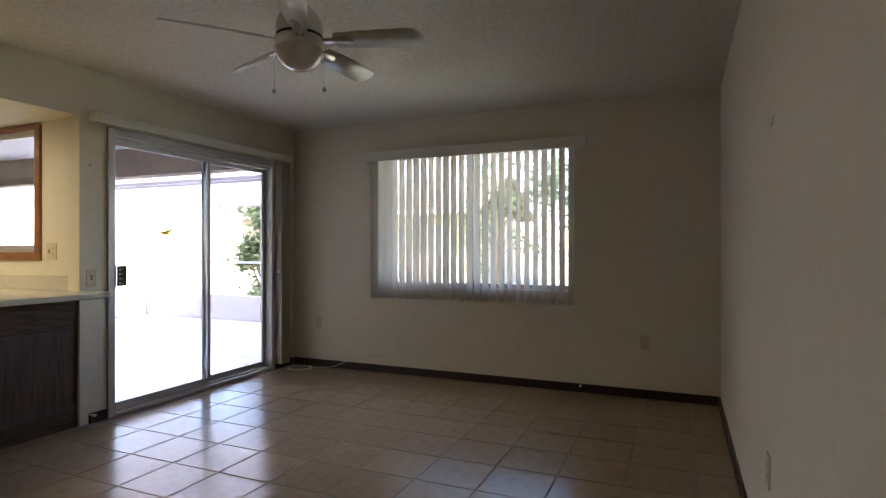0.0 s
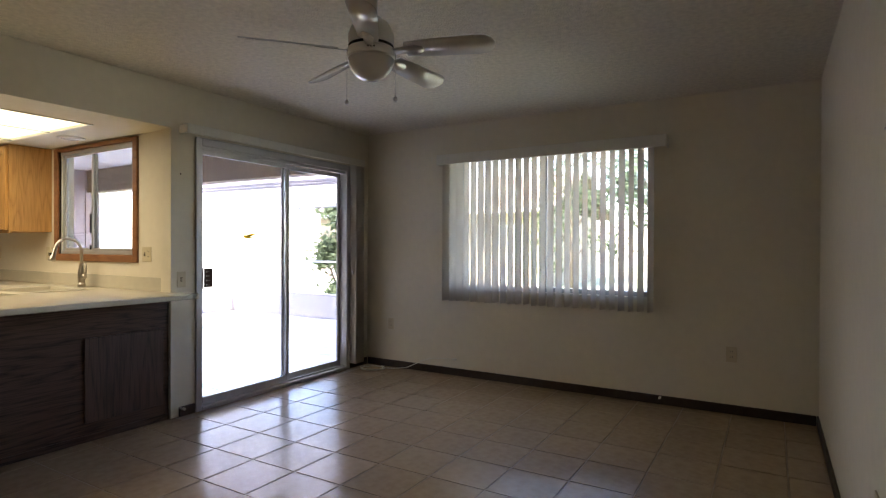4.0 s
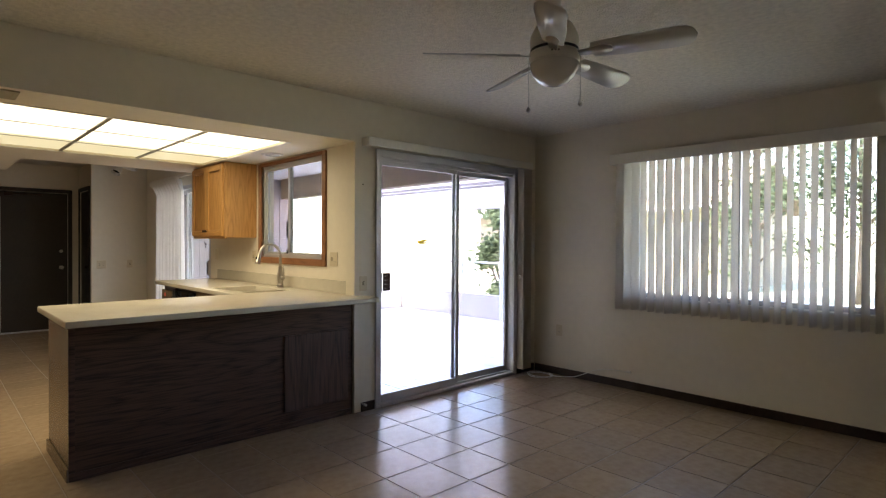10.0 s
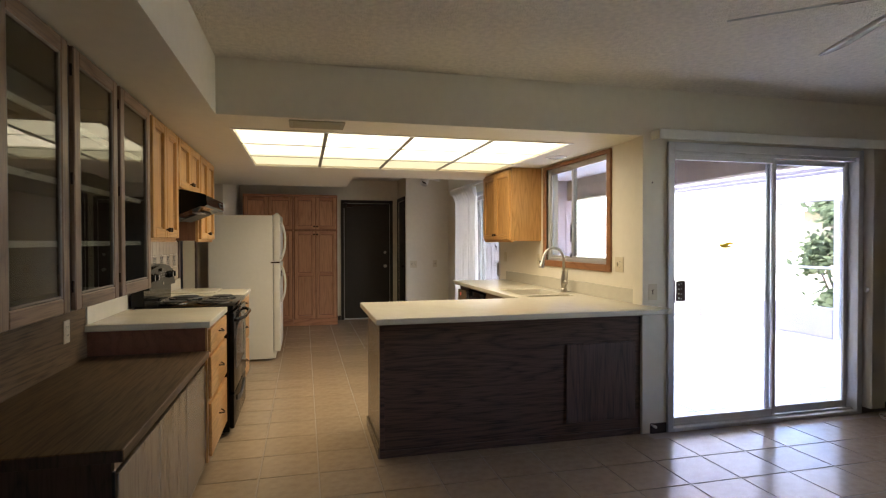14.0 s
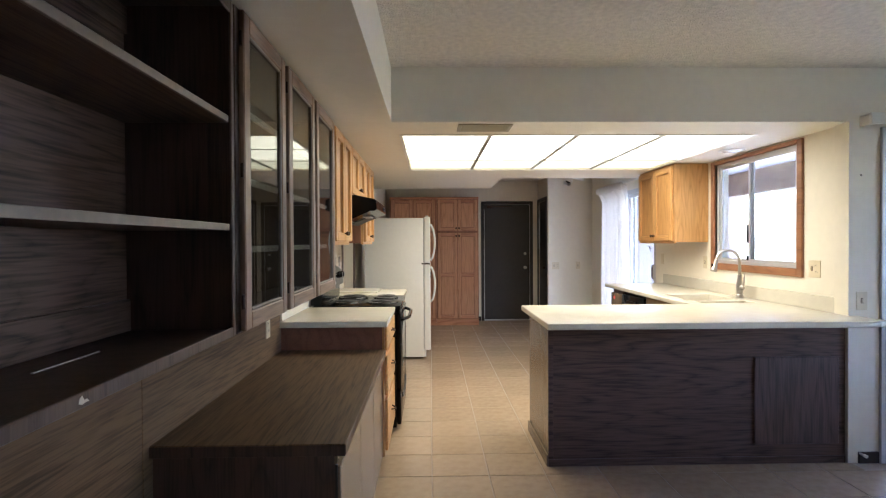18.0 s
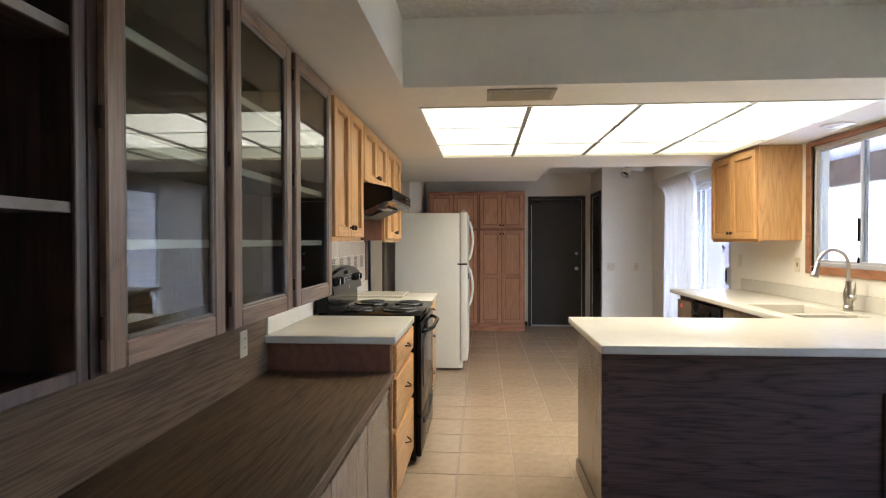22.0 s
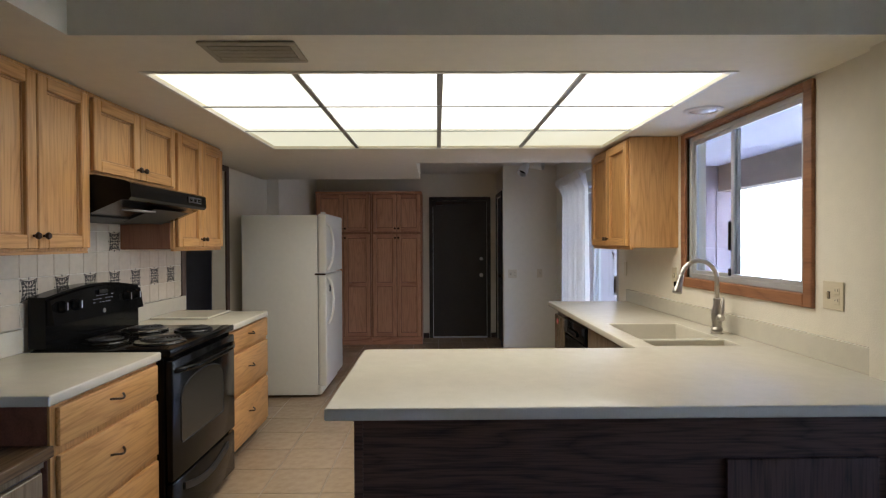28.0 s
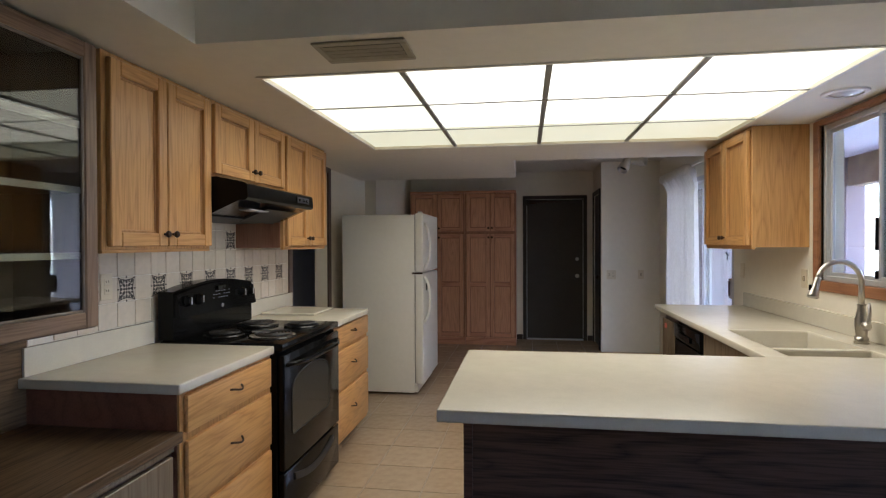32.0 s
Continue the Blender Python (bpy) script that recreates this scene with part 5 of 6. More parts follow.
fg = thing("refrigerator", (-7.46, -0.55, 0), "white top-freezer refrigerator with curved handles", "refrigerator")
F0, F1 = -7.88, -7.04
part("body", box((F0, -0.887, 0.025), (F1, -0.2, 1.668), 0.008, seg=2), WHITE, fg)
part("kick_grille", box((F0 + 0.02, -0.199, 0.025), (F1 - 0.02, -0.172, 0.10), 0.003), WHITE, fg)
for z0, z1, nm in ((1.135, 1.682, "freezer_door"), (0.105, 1.122, "fridge_door")):
    d = part(nm, box((F0, -0.192, z0), (F1, -0.117, z1), 0.014, seg=3), WHITE, fg)
    part("gasket", box((F0 + 0.01, -0.1995, z0 + 0.01), (F1 - 0.01, -0.1925, z1 - 0.01)), GREYPRINT, d)
    h0, h1 = (z0 + 0.03, z1 - 0.09) if nm == "freezer_door" else (z1 - 0.45, z1 - 0.03)
    pts = [(F1 - 0.06, -0.114 + 0.052 * math.sin(math.pi * min(1, max(0, i / 14))) ** 0.6, h0 + (h1 - h0) * i / 14) for i in range(15)]
    part("handle", tube(pts, 0.012, sides=10), WHITE, d)
part("hinge_cap", box((F1 - 0.09, -0.172, 1.6825), (F1 - 0.02, -0.137, 1.697), 0.004), WHITE, fg)
part("hinge", box((F1 - 0.001, -0.222, 1.12), (F1 + 0.006, -0.122, 1.136), 0.002), BRONZE, fg)
mg = part("magnet", box((F1 - 0.17, -0.1165, 0.96), (F1 - 0.13, -0.108, 1.03), 0.006), BLACK_MATTE)
tagged(mg, "small black clip magnet on the refrigerator", "magnet")

# ---- pantry cabinets ----
PX = -9.68
OAK_RED_Y = wood("oak_reddish_level", (0.57, 0.27, 0.145), (0.33, 0.135, 0.068), "y", 0.4)
for y0, y1 in ((-0.016, 0.682), (-0.786, -0.018)):
    c = thing("pantry_cabinet", (-9.95, (y0 + y1) / 2, 0), "tall reddish oak pantry with four panelled doors", "cabinet", "oak pantry cabinets")
    part("body", box((X_WEST + 0.002, y0, 0.10), (PX, y1, 2.122), 0.002), OAK_RED, c)
    part("plinth", box((X_WEST + 0.002, y0, 0), (PX - 0.02, y1, 0.10)), OAK_RED_Y, c)
    # dark sheet behind the doors paints the shadow lines of their gaps
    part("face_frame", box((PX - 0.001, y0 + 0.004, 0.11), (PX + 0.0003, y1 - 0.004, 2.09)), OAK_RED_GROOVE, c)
    part("cornice", box((PX, y0, 2.092), (PX + 0.028, y1, 2.125), 0.006), OAK_RED_Y, c)
    m = (y0 + y1) / 2
    for a, b, k in ((y0 + 0.020, m - 0.006, m - 0.024), (m + 0.006, y1 - 0.020, m + 0.024)):
        u = panel_door(a, b, 1.568, 2.082, PX + 0.0005, 1, "x", c, OAK_RED, OAK_RED_Y, w=0.05, name="upper_door")
        knob((PX + 0.0205, k, 1.612), "x", u)
        l = panel_door(a, b, 0.118, 1.532, PX + 0.0005, 1, "x", c, OAK_RED, OAK_RED_Y, ((0, 0.49), (0.53, 1)), w=0.05, name="lower_door")
        knob((PX + 0.0205, k, 1.483), "x", l)

# ---- entry and closet doors ----
ed = thing("door_entry", (X_WEST - 0.03, 1.23, 0), "dark brown flush entry door, closed, with closer", "door")
ed["kind"] = "structure"
part("leaf", box((X_WEST - 0.05, 0.812, 0.020), (X_WEST - 0.008, 1.648, 2.038), 0.002), DOOR_DARK, ed)
part("threshold", box((X_WEST - 0.06, 0.828, 0.0), (X_WEST + 0.03, 1.632, 0.019), 0.004), ALU, ed)
part("closer_body", box((X_WEST - 0.007, 0.87, 1.965), (X_WEST + 0.045, 0.97, 2.022), 0.006), BRONZE, ed)
part("closer_arm", box((X_WEST + 0.02, 0.97, 1.99), (X_WEST + 0.03, 1.32, 2.005), 0.002), BRONZE, ed)
for z, r in ((0.93, 0.028), (1.172, 0.024)):
    part("knob" if z < 1 else "deadbolt", lathe([(r, 0), (r, 0.006), (0.012, 0.012), (0.014, 0.03), (r * 0.95, 0.04), (r * 0.9, 0.06), (0, 0.068)] if z < 1 else [(r, 0), (r, 0.012), (r * 0.8, 0.018), (0, 0.019)], (X_WEST - 0.007, 1.547, z), axis="x"), NICKEL, ed)
STRIP = mat("pale_weatherstrip", (0.55, 0.53, 0.50), 0.6, spread=0.2)
for lo, hi in (((0.827, 0.03), (0.836, 1.95)), ((1.626, 0.03), (1.634, 2.03)), ((0.89, 2.03), (1.62, 2.037))):
    part("weatherstrip", box((X_WEST - 0.0075, *lo), (X_WEST + 0.001, *hi)), STRIP, ed)
cd = thing("door_closet", (-9.84, Y_JOG + 0.03, 0), "dark brown closet door standing closed", "door")
cd["kind"] = "structure"
part("leaf", box((-10.145, Y_JOG + 0.01, 0.01), (-9.535, Y_JOG + 0.045, 2.055), 0.003), DOOR_DARK, cd)
part("knob", lathe([(0.026, 0), (0.026, 0.006), (0.012, 0.012), (0.025, 0.04), (0, 0.06)], (-9.60, Y_JOG + 0.0095, 0.95), axis="-y"), BRONZE, cd)
for z in (0.3, 1.82):
    part("hinge", rod((-10.14, Y_JOG + 0.004, z - 0.045), (-10.14, Y_JOG + 0.004, z + 0.045), 0.006), NICKEL, cd)
plate((X_JOG, 1.90, 0.992), "x", "double", "closet wall switches")
plate((X_JOG, 2.265, 0.998), "x", "switch", "closet wall switches")

# unseen slabs added outside the entry door so no light leaks in
structure("wall_light_block", box((X_WEST - 0.6, 0.4, -0.1), (X_WEST - 0.5, 2.1, 2.5)), STUCCO, "unseen slab added behind the entry door to stop light leaks")
structure("ceiling_light_block", box((X_WEST - 0.6, 0.4, 2.5), (X_WEST - T, 2.1, 2.6)), STUCCO, "unseen slab added above to stop light leaks")
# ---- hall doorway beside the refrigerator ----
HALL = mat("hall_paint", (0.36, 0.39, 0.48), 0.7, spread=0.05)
bm = bmesh.new()
for lo, hi in (((-7.6, -2.9, 0), (-5.4, -2.8, 2.44)), ((-7.7, -2.9, 0), (-7.6, Y_SOUTH - T, 2.44)), ((-5.4, -2.9, 0), (-5.3, Y_SOUTH - T, 2.44)), ((-7.7, -2.9, 2.44), (-5.3, Y_SOUTH - T, 2.5)), ((-7.7, -2.9, -0.1), (-5.3, Y_SOUTH - T, -0.002))):
    box(lo, hi, bm=bm)
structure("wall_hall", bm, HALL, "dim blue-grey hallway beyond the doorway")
# ---- ceiling details ----
BEIGE = mat("beige_grille", (0.36, 0.32, 0.23), 0.5, spread=0.1)
# dark backing colour stands in for the shade inside the duct
VENTBACK = mat("duct_shade", (0.05, 0.045, 0.035), 0.7, spread=0.2)
vt = thing("ceiling_vent", (-4.015, 0.22, Z_SOF), "beige metal ceiling vent with slanted slats", "vent")
bm = bmesh.new()
for lo, hi in (((-4.120, 0.062), (-4.090, 0.402)), ((-3.940, 0.062), (-3.910, 0.402)), ((-4.090, 0.062), (-3.940, 0.087)), ((-4.090, 0.377), (-3.940, 0.402))):
    box((*lo, Z_SOF - 0.010), (*hi, Z_SOF - 0.0005), 0.003, bm)
part("frame", bm, BEIGE, vt)
part("backing", box((-4.090, 0.087, Z_SOF - 0.0015), (-3.940, 0.377, Z_SOF - 0.0005)), VENTBACK, vt)
for i in range(4):
    x = -4.083 + i * 0.037
    part("slat", prism([(x, Z_SOF - 0.012), (x + 0.019, Z_SOF - 0.008), (x + 0.019, Z_SOF - 0.006), (x, Z_SOF - 0.009)], 0.088, 0.376, "y"), BEIGE, vt)
dl = thing("recessed_downlight", (-4.922, 2.309, Z_SOF), "round white recessed light trim, unlit", "ceiling light")
part("trim", lathe([(0.098, 0), (0.095, -0.008), (0.075, -0.012), (0.07, -0.004), (0, -0.003)][::-1], (-4.922, 2.309, Z_SOF - 0.0005), sides=36), WHITE_TRIM, dl)
part("lens", lathe([(0.069, 0), (0.05, -0.010), (0.02, -0.014), (0, -0.0145)][::-1], (-4.922, 2.309, Z_SOF - 0.005), sides=36), OPAL, dl)
tl = thing("track_light", (-8.76, 1.96, Z_CEIL), "white ceiling track light with two heads", "spot light")
part("track", box((-8.78, 1.71, 2.415), (-8.745, 2.21, 2.439), 0.003), WHITE_TRIM, tl)
for y, tip_y, tip_z in ((1.985, 1.895, 2.205), (2.055, 2.175, 2.343)):
    c = Vector((-8.76, y, 2.355))
    d = (Vector((-8.675, tip_y, tip_z)) - c).normalized()
    part("stem", rod((-8.76, y, 2.415), (-8.76, y, 2.345), 0.009), WHITE_TRIM, tl)
    hd_ = part("head", lathe([(0.0, -0.045), (0.028, -0.042), (0.041, -0.03), (0.046, 0.03), (0.047, 0.066), (0.060, 0.072), (0.061, 0.145), (0.057, 0.145), (0.053, 0.09), (0, 0.085)], (0, 0, 0), sides=26), WHITE_TRIM, tl)
    hd_.data.transform(Matrix.Translation(c - tl.location) @ d.to_track_quat("Z", "Y").to_matrix().to_4x4() @ Matrix.Translation(tl.location))
    part("baffle", rod(c + d * 0.088, c + d * 0.094, 0.051, sides=20), BLACK_MATTE, hd_)

# ---- nook sliding door and curtain ----
# lamp added outside the slider to brighten the nook in place of daylight
nook_fill = new("nook_slider_fill", bpy.data.lights.new("nook_slider_fill", "AREA"))
nook_fill.data.shape, nook_fill.data.size, nook_fill.data.size_y = "RECTANGLE", 1.6, 1.9
nook_fill.data.energy, nook_fill.data.color = 0.52, (1.0, 0.97, 0.88)
nook_fill.matrix_world = look((-7.740, Y_KIT + 0.16, 1.03), (-7.740, 0.0, 1.03))
ND = thing("door_nook_slider", (-7.740, Y_KIT + 0.05, 0), "aluminium sliding glass door behind the curtain", "sliding door")
ND["kind"] = "structure"
bm = bmesh.new()
for lo, hi in (((-8.620, 0), (-8.570, 2.05)), ((-6.920, 0), (-6.870, 2.05)), ((-8.570, 2.0), (-6.920, 2.05)), ((-8.570, 0), (-6.920, 0.03))):
    box((lo[0], Y_KIT + 0.0, lo[1]), (hi[0], Y_KIT + 0.11, hi[1]), 0.003, bm)
part("outer_frame", bm, ALU, ND)
for x0, x1, yy in ((-8.570, -7.720, 0.085), (-7.770, -6.920, 0.035)):
    s = part("sash", box((x0, Y_KIT + yy - 0.012, 0.032), (x0 + 0.04, Y_KIT + yy + 0.012, 1.998), 0.003), ALU, ND)
    part("stile", box((x1 - 0.04, Y_KIT + yy - 0.012, 0.032), (x1, Y_KIT + yy + 0.012, 1.998), 0.003), ALU, s)
    part("rail", box((x0 + 0.04, Y_KIT + yy - 0.012, 0.032), (x1 - 0.04, Y_KIT + yy + 0.012, 0.09), 0.003), ALU, s)
    part("rail", box((x0 + 0.04, Y_KIT + yy - 0.012, 1.95), (x1 - 0.04, Y_KIT + yy + 0.012, 1.998), 0.003), ALU, s)
    part("pane", box((x0 + 0.035, Y_KIT + yy - 0.002, 0.085), (x1 - 0.035, Y_KIT + yy + 0.002, 1.955)), GLASS, s).visible_shadow = False
part("lock_plate", box((-7.020, Y_KIT + 0.010, 0.93), (-6.930, Y_KIT + 0.022, 1.10), 0.003), ALU, ND)
part("lock_pull", box((-7.005, Y_KIT + 0.0, 0.95), (-6.985, Y_KIT + 0.0098, 1.08), 0.003), BRONZE, ND)
bd2 = thing("window_decal", (-7.120, Y_KIT + 0.03, 1.28), "small grey bird ornament on the glass", "decal")
part("body", prism([(-7.165, 1.315), (-7.145, 1.30), (-7.120, 1.285), (-7.095, 1.285), (-7.075, 1.31), (-7.090, 1.30), (-7.115, 1.31), (-7.140, 1.325)], Y_KIT + 0.031, Y_KIT + 0.0325, "y"), BLACK_MATTE, bd2)
part("tail", prism([(-7.120, 1.284), (-7.110, 1.284), (-7.105, 1.25), (-7.130, 1.255)], Y_KIT + 0.031, Y_KIT + 0.0325, "y"), BLACK_MATTE, bd2)

SHEER = cloth("curtain_cloth", (0.86, 0.84, 0.80), (0.78, 0.76, 0.71), 0.35, 60)
cu = thing("curtain", (-8.120, 2.30, 0.02), "white pleated curtain drawn aside", "curtain")
bm = bmesh.new()
cols_, rows_ = 180, 26
grid = []
for j in range(rows_ + 1):
    v = j / rows_
    z = 0.03 + v * 2.07
    line = []
    for i in range(cols_ + 1):
        u = i / cols_
        flare = 0.035 * max(0.0, (v - 0.925) / 0.075)
        x = -8.440 - flare * (1 - u) + u * (0.98 + 0.05 * (1 - v))
        amp = (0.022 + 0.018 * (1 - v)) * (1 + 1.2 * max(0.0, (v - 0.93) / 0.07))
        k = u * 2 * math.pi * 17 + 0.5 * math.sin(u * 23)
        y = 2.365 + amp * math.sin(k + 0.3 * math.sin(3 * v + u * 9)) + 0.010 * math.sin(k * 0.43 + 1) - flare * 1.3
        line.append(bm.verts.new((x, y, z)))
    grid.append(line)
for j in range(rows_):
    for i in range(cols_):
        bm.faces.new((grid[j][i], grid[j][i + 1], grid[j + 1][i + 1], grid[j + 1][i]))
part("cloth", bm, SHEER, cu)
hm = bmesh.new()
for i in range(15):
    x = -8.460 + 0.98 * (i + 0.3) / 15
    bmesh.ops.create_uvsphere(hm, u_segments=8, v_segments=6, radius=1, matrix=Matrix.Translation((x, 2.31, 2.09)) @ Matrix.Diagonal((0.016, 0.045, 0.05, 1)))
part("pleats", hm, SHEER, cu)
cr = thing("curtain_rod", (-7.720, 2.40, 2.15), "white traverse curtain rod above the slider", "curtain rod")
part("rail", box((-8.500, 2.385, 2.135), (-6.870, 2.41, 2.165), 0.003), WHITE_TRIM, cr)
for x in (-8.480, -6.890):
    part("bracket", box((x - 0.012, 2.41, 2.13), (x + 0.012, Y_KIT - 0.001, 2.17), 0.003), WHITE_TRIM, cr)

# ---- lanai and garden ----
LX, LY, LZ = -9.51, 7.5, -0.05
PAVE = mat("lanai_slab", (0.60, 0.56, 0.50), 0.5, spread=0.1, scale=8)
LTILE = mat("lanai_tile", (0.86, 0.86, 0.88), 0.16, spread=0.10, scale=6, bump=0.1)
ALUW = mat("white_aluminium", (0.74, 0.74, 0.73), 0.4, spread=0.05)
EAVE = mat("lanai_ceiling_paint", (0.62, 0.58, 0.61), 0.85, bump=0.3, spread=0.06, scale=10)
SIDING = mat("lanai_siding", (0.37, 0.305, 0.315), 0.8, spread=0.08, scale=8, bump=0.2)
BEAM = mat("beam_stucco", (0.33, 0.25, 0.18), 0.9, bump=0.8, spread=0.4, scale=30)
structure("pavement", box((LX - 0.15, Y_KIT + T, -0.15), (X_DOOR - T, LY + 0.15, LZ - 0.006)), PAVE, "lanai slab under the tiles")
structure("ceiling_lanai", box((LX - 0.1, Y_KIT + T, 2.44), (X_DOOR - T, 4.95, 2.54)), EAVE, "painted lanai ceiling under the main roof")
structure("beam", box((LX, 4.72, 2.09), (X_DOOR - T, 4.92, 2.439), 0.004), BEAM, "brown textured header beam of the lanai")
structure("wall_lanai", box((LX - 0.12, Y_KIT + T, LZ), (LX, 4.92, 2.439)), SIDING, "pinkish grey grooved lanai wall")
bm = bmesh.new()
for i in range(8):
    y = Y_KIT + T + 0.12 + i * 0.28
    box((LX, y, LZ), (LX + 0.012, y + 0.02, 2.438), 0.003, bm)
structure("trim_lanai", bm, SIDING, "battens on the lanai wall")
structure("wall_knee_north", box((LX, LY, LZ), (-6.76, LY + 0.15, 0.38), 0.004), STUCCO, "low pale stucco wall of the lanai")
structure("wall_knee_west", box((LX - 0.12, 4.93, LZ), (LX, LY + 0.15, 0.38), 0.004), STUCCO, "low pale stucco side wall of the lanai")
structure("wall_house_side", box((X_DOOR - T, Y_NORTH + T, -0.1), (X_DOOR, 4.92, 2.6)), STUCCO, "stucco outer corner of the house")
pr = thing("patio_roof", (-6.8, 6.2, 1.97), "white ribbed aluminium patio roof", "roof")
ROOFSHEET = cloth("translucent_roof_sheet", (0.92, 0.92, 0.93), (0.88, 0.88, 0.89), 0.18, 3)
GREYPAINT = mat("grey_painted_metal", (0.30, 0.29, 0.29), 0.5, spread=0.06)
LAVENDER = cloth("pale_lavender_sheet", (0.84, 0.80, 0.84), (0.80, 0.76, 0.80), 0.32, 3)
bm = bmesh.new()
a, b = [], []
for i in range(45):
    x = LX - 0.15 + i * 0.135
    for dx, dz in ((0, 0), (0.10, 0), (0.105, 0.035), (0.130, 0.035)):
        a.append(bm.verts.new((x + dx, 6.03, 2.232 + dz)))
        b.append(bm.verts.new((x + dx, LY + 0.25, 2.03 + dz)))
for i in range(len(a) - 1):
    bm.faces.new((a[i], a[i + 1], b[i + 1], b[i]))
part("sheet", bm, ROOFSHEET, pr)
bm = bmesh.new()
bm.faces.new([bm.verts.new(p) for p in ((LX - 0.15, 4.93, 2.36), (-3.9, 4.93, 2.36), (-3.9, 6.025, 2.232), (LX - 0.15, 6.025, 2.232))])
part("inner_sheet", bm, LAVENDER, pr)
for y in (4.95, 5.48):
    for x in (-8.2, -6.3, -4.9):
        part("seam_strip", prism([(y, 2.357 - (y - 4.93) * 0.1174), (y + 0.5, 2.357 - (y - 4.43) * 0.1174), (y + 0.5, 2.349 - (y - 4.43) * 0.1174), (y, 2.349 - (y - 4.93) * 0.1174)], x, x + 0.03, "x"), ALUW, pr)
part("roof_beam", box((LX, 5.98, 2.185), (-3.9, 6.05, 2.226), 0.004), GREYPAINT, pr)
part("roof_beam", box((LX, 5.97, 2.135), (-3.9, 6.03, 2.172), 0.004), GREYPAINT, pr)
part("gutter", box((LX - 0.2, LY + 0.05, 1.955), (-3.8, LY + 0.13, 2.028), 0.004), ALUW, pr)
part("gutter_lip", box((LX - 0.2, LY + 0.035, 1.945), (-3.8, LY + 0.049, 1.962), 0.003), GREYPAINT, pr)
sc = thing("screen_enclosure", (-8, LY + 0.07, 0.38), "white aluminium screen posts on the low wall", "screen")
for x in (-9.44, -8.62, -7.74):
    part("post", box((x - 0.025, LY + 0.05, 0.38), (x + 0.025, LY + 0.10, 1.955), 0.003), ALUW, sc)
for y in (5.6, 6.5):
    part("post", box((LX - 0.085, y - 0.025, 0.38), (LX - 0.035, y + 0.025, 2.0), 0.003), ALUW, sc)
part("rail", box((LX, LY + 0.055, 0.95), (-6.76, LY + 0.095, 0.985), 0.003), ALUW, sc)
dp = thing("screen_door", (-6.28, LY + 0.05, LZ), "white aluminium screen door in its frame", "screen door")
for x in (-6.715, -5.855):
    part("jamb", box((x - 0.035, LY + 0.0, LZ), (x + 0.035, LY + 0.10, 1.955), 0.003), ALUW, dp)
lf = part("leaf_frame", box((-6.675, LY + 0.03, LZ + 0.02), (-6.615, LY + 0.06, 1.93), 0.003), ALU, dp)
part("leaf_frame", box((-5.955, LY + 0.03, LZ + 0.02), (-5.895, LY + 0.06, 1.93), 0.003), ALU, lf)
for z in (LZ + 0.02, 0.45, 0.52, 0.59, 0.66, 0.9, 1.87):
    part("rail", box((-6.615, LY + 0.035, z), (-5.955, LY + 0.055, z + (0.05 if z in (LZ + 0.02, 0.9, 1.87) else 0.015)), 0.002), ALU, lf)
lt = bmesh.new()
pitch = 0.343
nx, ny = int((X_DOOR - T - LX) / pitch), int((LY - Y_KIT - T) / pitch)
for i in range(nx + 1):
    for j in range(ny + 1):
        x0, y0 = LX + i * pitch + 0.004, Y_KIT + T + j * pitch + 0.004
        x1, y1 = min(x0 + pitch - 0.008, X_DOOR - T - 0.002), min(y0 + pitch - 0.008, LY - 0.002)
        if x1 > x0 and y1 > y0:
            z1 = LZ
            v = [lt.verts.new(p) for p in ((x0, y0, z1), (x1, y0, z1), (x1, y1, z1), (x0, y1, z1), (x0, y0, z1 - 0.006), (x1, y0, z1 - 0.006), (x1, y1, z1 - 0.006), (x0, y1, z1 - 0.006))]
            for f in ((0, 1, 2, 3), (0, 4, 5, 1), (1, 5, 6, 2), (2, 6, 7, 3), (3, 7, 4, 0)):
                lt.faces.new([v[k] for k in f])
tagged(part("lanai_tiles", lt, LTILE, flat=True), "pale square lanai floor tiles", "tiles", "", "stuff")

LEAF = cloth("foliage", (0.12, 0.15, 0.08), (0.07, 0.09, 0.045), 0.45, 5)
LEAF_FAR = cloth("pale_foliage", (0.13, 0.15, 0.09), (0.07, 0.085, 0.05), 0.4, 5)
BARK = mat("bark", (0.12, 0.09, 0.065), 0.9, bump=0.8, spread=0.4, scale=20)


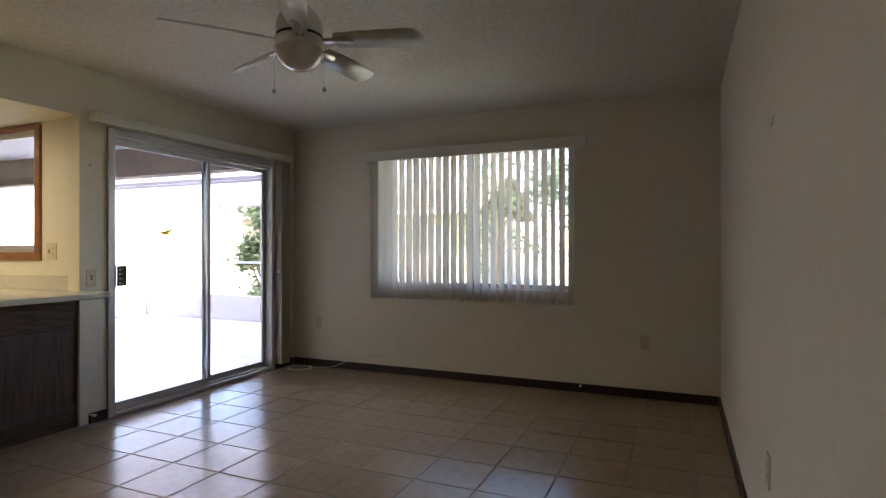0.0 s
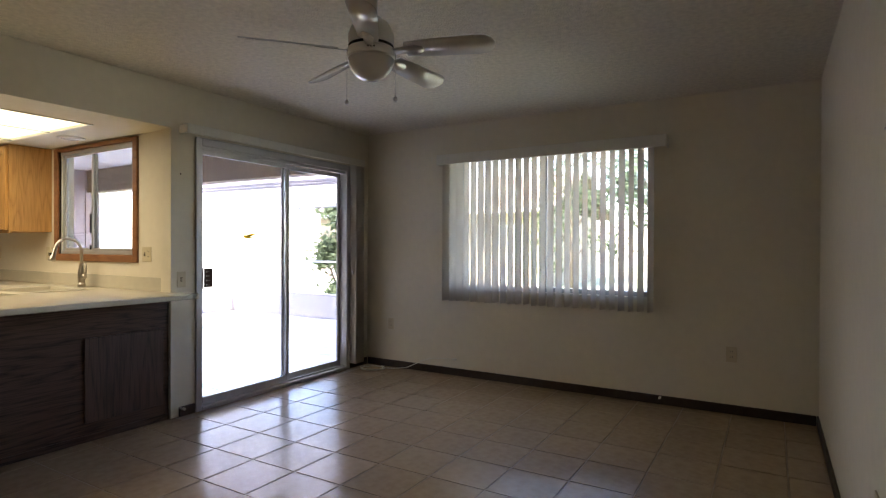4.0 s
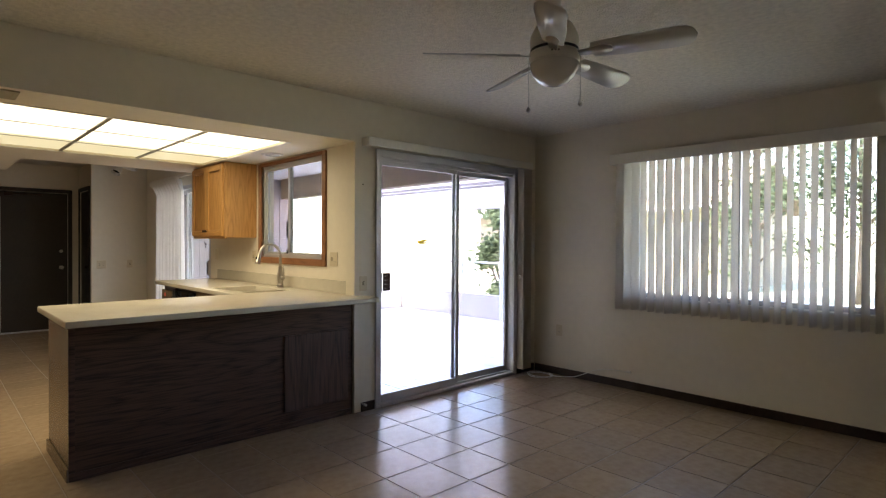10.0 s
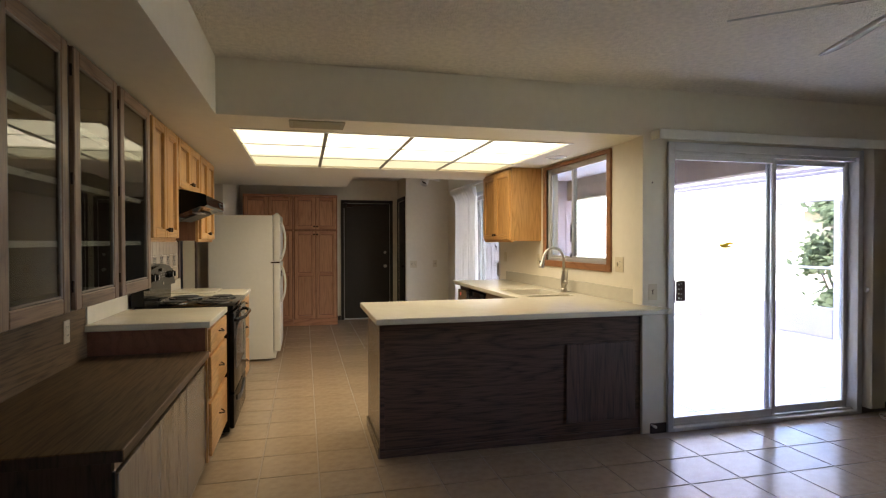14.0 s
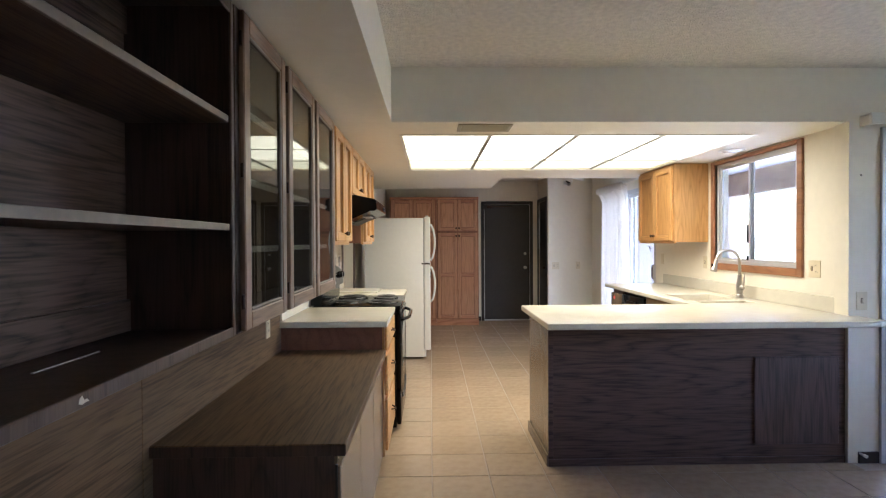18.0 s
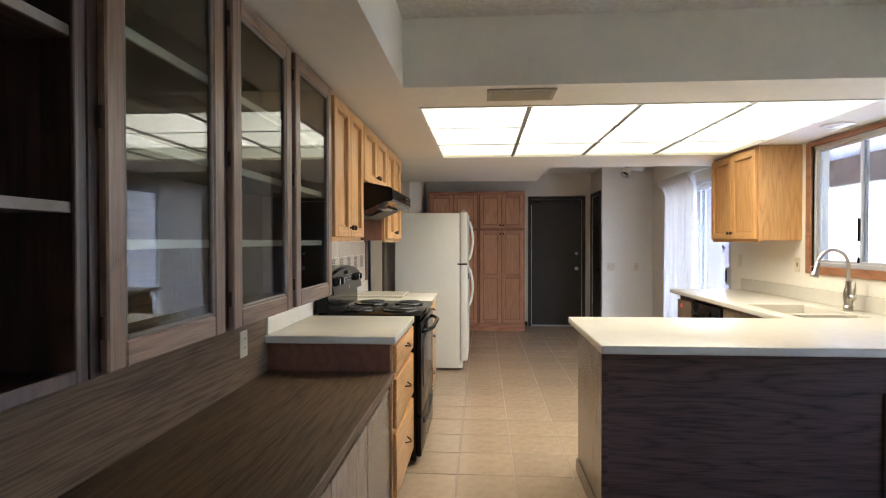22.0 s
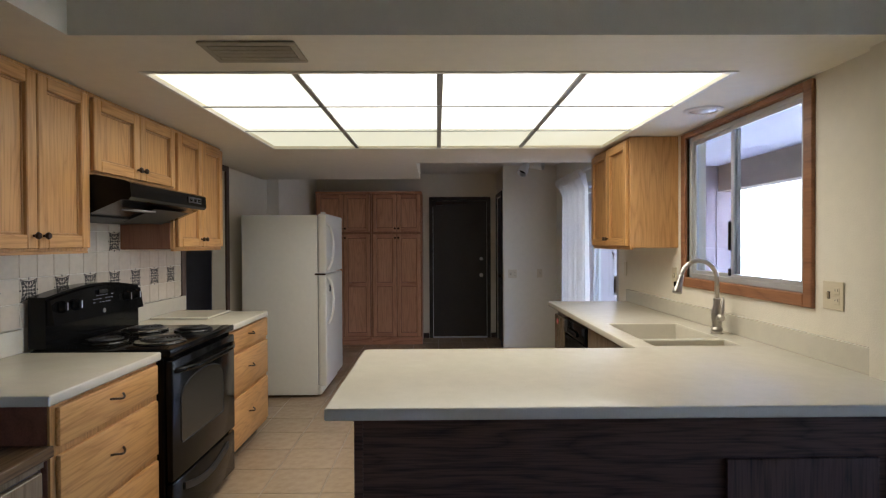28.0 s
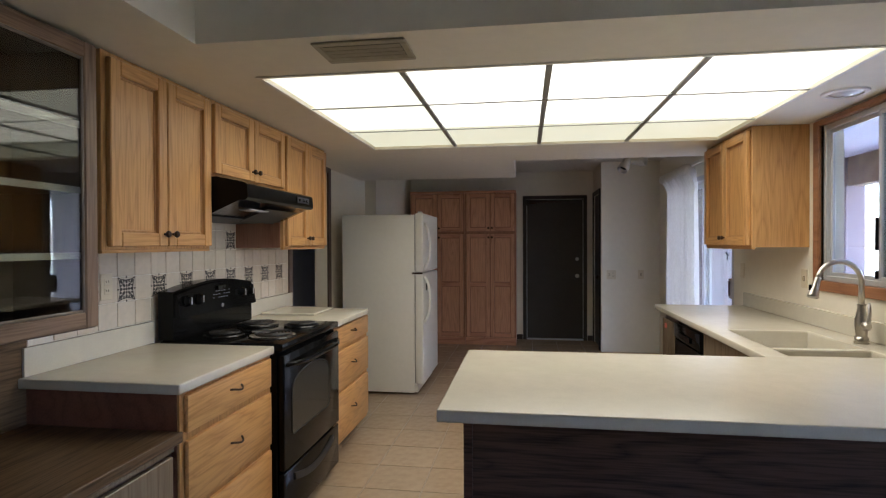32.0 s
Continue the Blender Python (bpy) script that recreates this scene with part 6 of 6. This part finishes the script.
def tree(x, y, height, spread, low, seed, leaves=2600, label="leafy green garden tree", leaf=None):
    """A tapered trunk with limbs and a crown of many small leaves."""
    r = random.Random(seed)
    t = thing("garden_tree", (x, y, -0.16), label, "tree")
    tr = tube([(x, y, -0.16), (x + 0.05, y, height * 0.3), (x - 0.03, y + 0.04, height * 0.6), (x, y, height * 0.85)], [0.09, 0.07, 0.05, 0.02], sides=10)
    tips = []
    for i in range(9):
        z = low + (height - low) * r.uniform(0.1, 0.75)
        a = r.uniform(0, 2 * math.pi)
        tip_ = Vector((x + math.cos(a) * spread * r.uniform(0.4, 0.8), y + math.sin(a) * spread * r.uniform(0.4, 0.8), z + r.uniform(0.2, 0.7)))
        tube([(x, y, max(0.2, z - 0.4)), ((x + tip_.x) / 2, (y + tip_.y) / 2, z), tuple(tip_)], [0.035, 0.022, 0.008], tr, 6)
        tips.append(tip_)
    part("trunk", tr, BARK, t)
    centres = tips + [Vector((x + r.uniform(-1, 1) * spread * 0.7, y + r.uniform(-1, 1) * spread * 0.7, r.uniform(low, height))) for _ in range(16)]
    bm = bmesh.new()
    for i in range(leaves):
        c = r.choice(centres)
        p = c + Vector((r.gauss(0, 1), r.gauss(0, 1), r.gauss(0, 0.8))) * spread * 0.22
        if p.z < low * 0.7:
            continue
        s = r.uniform(0.05, 0.10)
        u = Vector((r.gauss(0, 1), r.gauss(0, 1), r.gauss(0, 0.6))).normalized()
        w_ = u.orthogonal().normalized() * s * 0.45
        u *= s
        bm.faces.new([bm.verts.new(p + q) for q in (-u, w_, u, -w_)])
    part("crown", bm, leaf or LEAF, t)
    return t


tree(-8.35, 9.55, 2.1, 0.62, 0.1, 3, 3000, "bushy bright green tree beyond the screen")
tree(-5.1, 15.5, 5.2, 1.2, 0.5, 7, 2600, "pale green tree out in the garden", LEAF_FAR)
tree(-3.2, 17.0, 5.8, 1.5, 0.8, 8, 4200, "pale green tree out in the garden", LEAF_FAR)
tree(-1.2, 16.0, 5.0, 1.3, 0.6, 9, 3600, "pale green tree out in the garden", LEAF_FAR)
# neighbour's house beyond the window
nh = thing("neighbour_house", (-11, 21.0, -0.16), "low tan neighbouring house with a brown roof", "house")
TAN = mat("tan_house_wall", (0.30, 0.245, 0.18), 0.9, bump=0.3, spread=0.1, scale=8)
ROOF = mat("brown_shingles", (0.22, 0.16, 0.12), 0.9, bump=0.5, spread=0.3, scale=12)
part("wall", box((-17.0, 18.0, -0.16), (-6.7, 24.0, 2.5)), TAN, nh)
part("roof", prism([(17.2, 2.42), (21.0, 4.0), (24.8, 2.42), (24.8, 2.55), (21.0, 4.15), (17.2, 2.55)], -17.5, -6.2, "x"), ROOF, nh)
part("gutter", box((-17.5, 17.1, 2.40), (-6.2, 17.2, 2.52), 0.01), ALUW, nh)
# panes lifted to grey so the far windows stay faint
HAZEGLASS = mat("faint_grey_pane", (0.25, 0.24, 0.22), 0.15, spread=0.1)
for x in (-14.2, -11.4, -8.7):
    wd = part("window", box((x, 17.97, 0.9), (x + 1.3, 18.0, 2.0), 0.01), ALUW, nh)
    for k in (0, 1):
        part("pane", box((x + 0.06 + 0.61 * k, 17.955, 0.97), (x + 0.63 + 0.61 * k, 17.969, 1.93)), HAZEGLASS, wd)

# ---- floor tiles ----
P = 0.3375
TX, TY = -2.405, 2.252
COVERED = [(-4.52, -3.885, 0.63, 2.48), (-6.57, -4.5, 1.92, 2.48), (-6.06, -2.29, -1.02, -0.49), (-7.87, -7.05, -0.9, -0.23), (-10.23, -9.72, -1.02, 0.67)]
shared = {}
far = bmesh.new()
floor = bpy.data.objects["floor"]
fx0, fx1 = X_WEST, X_EAST


def tile_block(bm, x0, x1, y0, y1):
    g, b, z0, z1 = 0.004, 0.002, -0.003, 0.0
    ring0 = [(x0 + g, y0 + g), (x1 - g, y0 + g), (x1 - g, y1 - g), (x0 + g, y1 - g)]
    ring1 = [(x0 + g + b, y0 + g + b), (x1 - g - b, y0 + g + b), (x1 - g - b, y1 - g - b), (x0 + g + b, y1 - g - b)]
    v0 = [bm.verts.new((x, y, z0)) for x, y in ring0]
    v1 = [bm.verts.new((x, y, z1 - 0.0012)) for x, y in ring0]
    v2 = [bm.verts.new((x, y, z1)) for x, y in ring1]
    for lo, hi in ((v0, v1), (v1, v2)):
        for i in range(4):
            bm.faces.new((lo[i], lo[(i + 1) % 4], hi[(i + 1) % 4], hi[i]))
    bm.faces.new(v2)


for i in range(-24, 9):
    for j in range(-10, 8):
        x0, y0 = TX + i * P, TY + j * P
        x1, y1 = min(x0 + P, fx1), min(y0 + P, Y_NORTH)
        x0, y0 = max(x0, fx0), max(y0, Y_SOUTH)
        if x1 - x0 < 0.03 or y1 - y0 < 0.03:
            continue
        if x0 < X_DOOR - 0.02 and y1 > Y_KIT:
            if y0 > Y_KIT - 0.03:
                continue
            y1 = Y_KIT
        if any(a <= x0 and x1 <= b and c <= y0 and y1 <= d for a, b, c, d in COVERED):
            continue
        if x1 < X_DOOR + 0.34 and y0 > Y_KIT - 0.03:
            x0 = max(x0, X_DOOR)
            if x1 - x0 < 0.03:
                continue
        if x0 < -8.0:
            tile_block(far, x0, x1, y0, y1)
            continue
        key = (round(x1 - x0, 3), round(y1 - y0, 3))
        if key not in shared:
            bm = bmesh.new()
            tile_block(bm, 0, key[0], 0, key[1])
            me = bpy.data.meshes.new("tile")
            bm.to_mesh(me)
            bm.free()
            me.materials.append(TILE)
            shared[key] = me
        ob = new("floor_tile", shared[key])
        ob.parent = floor
        ob.location = Vector((x0, y0, 0)) - floor.location
me = part("far_tiles", far, TILE, floor, flat=True)
me["kind"] = "stuff"
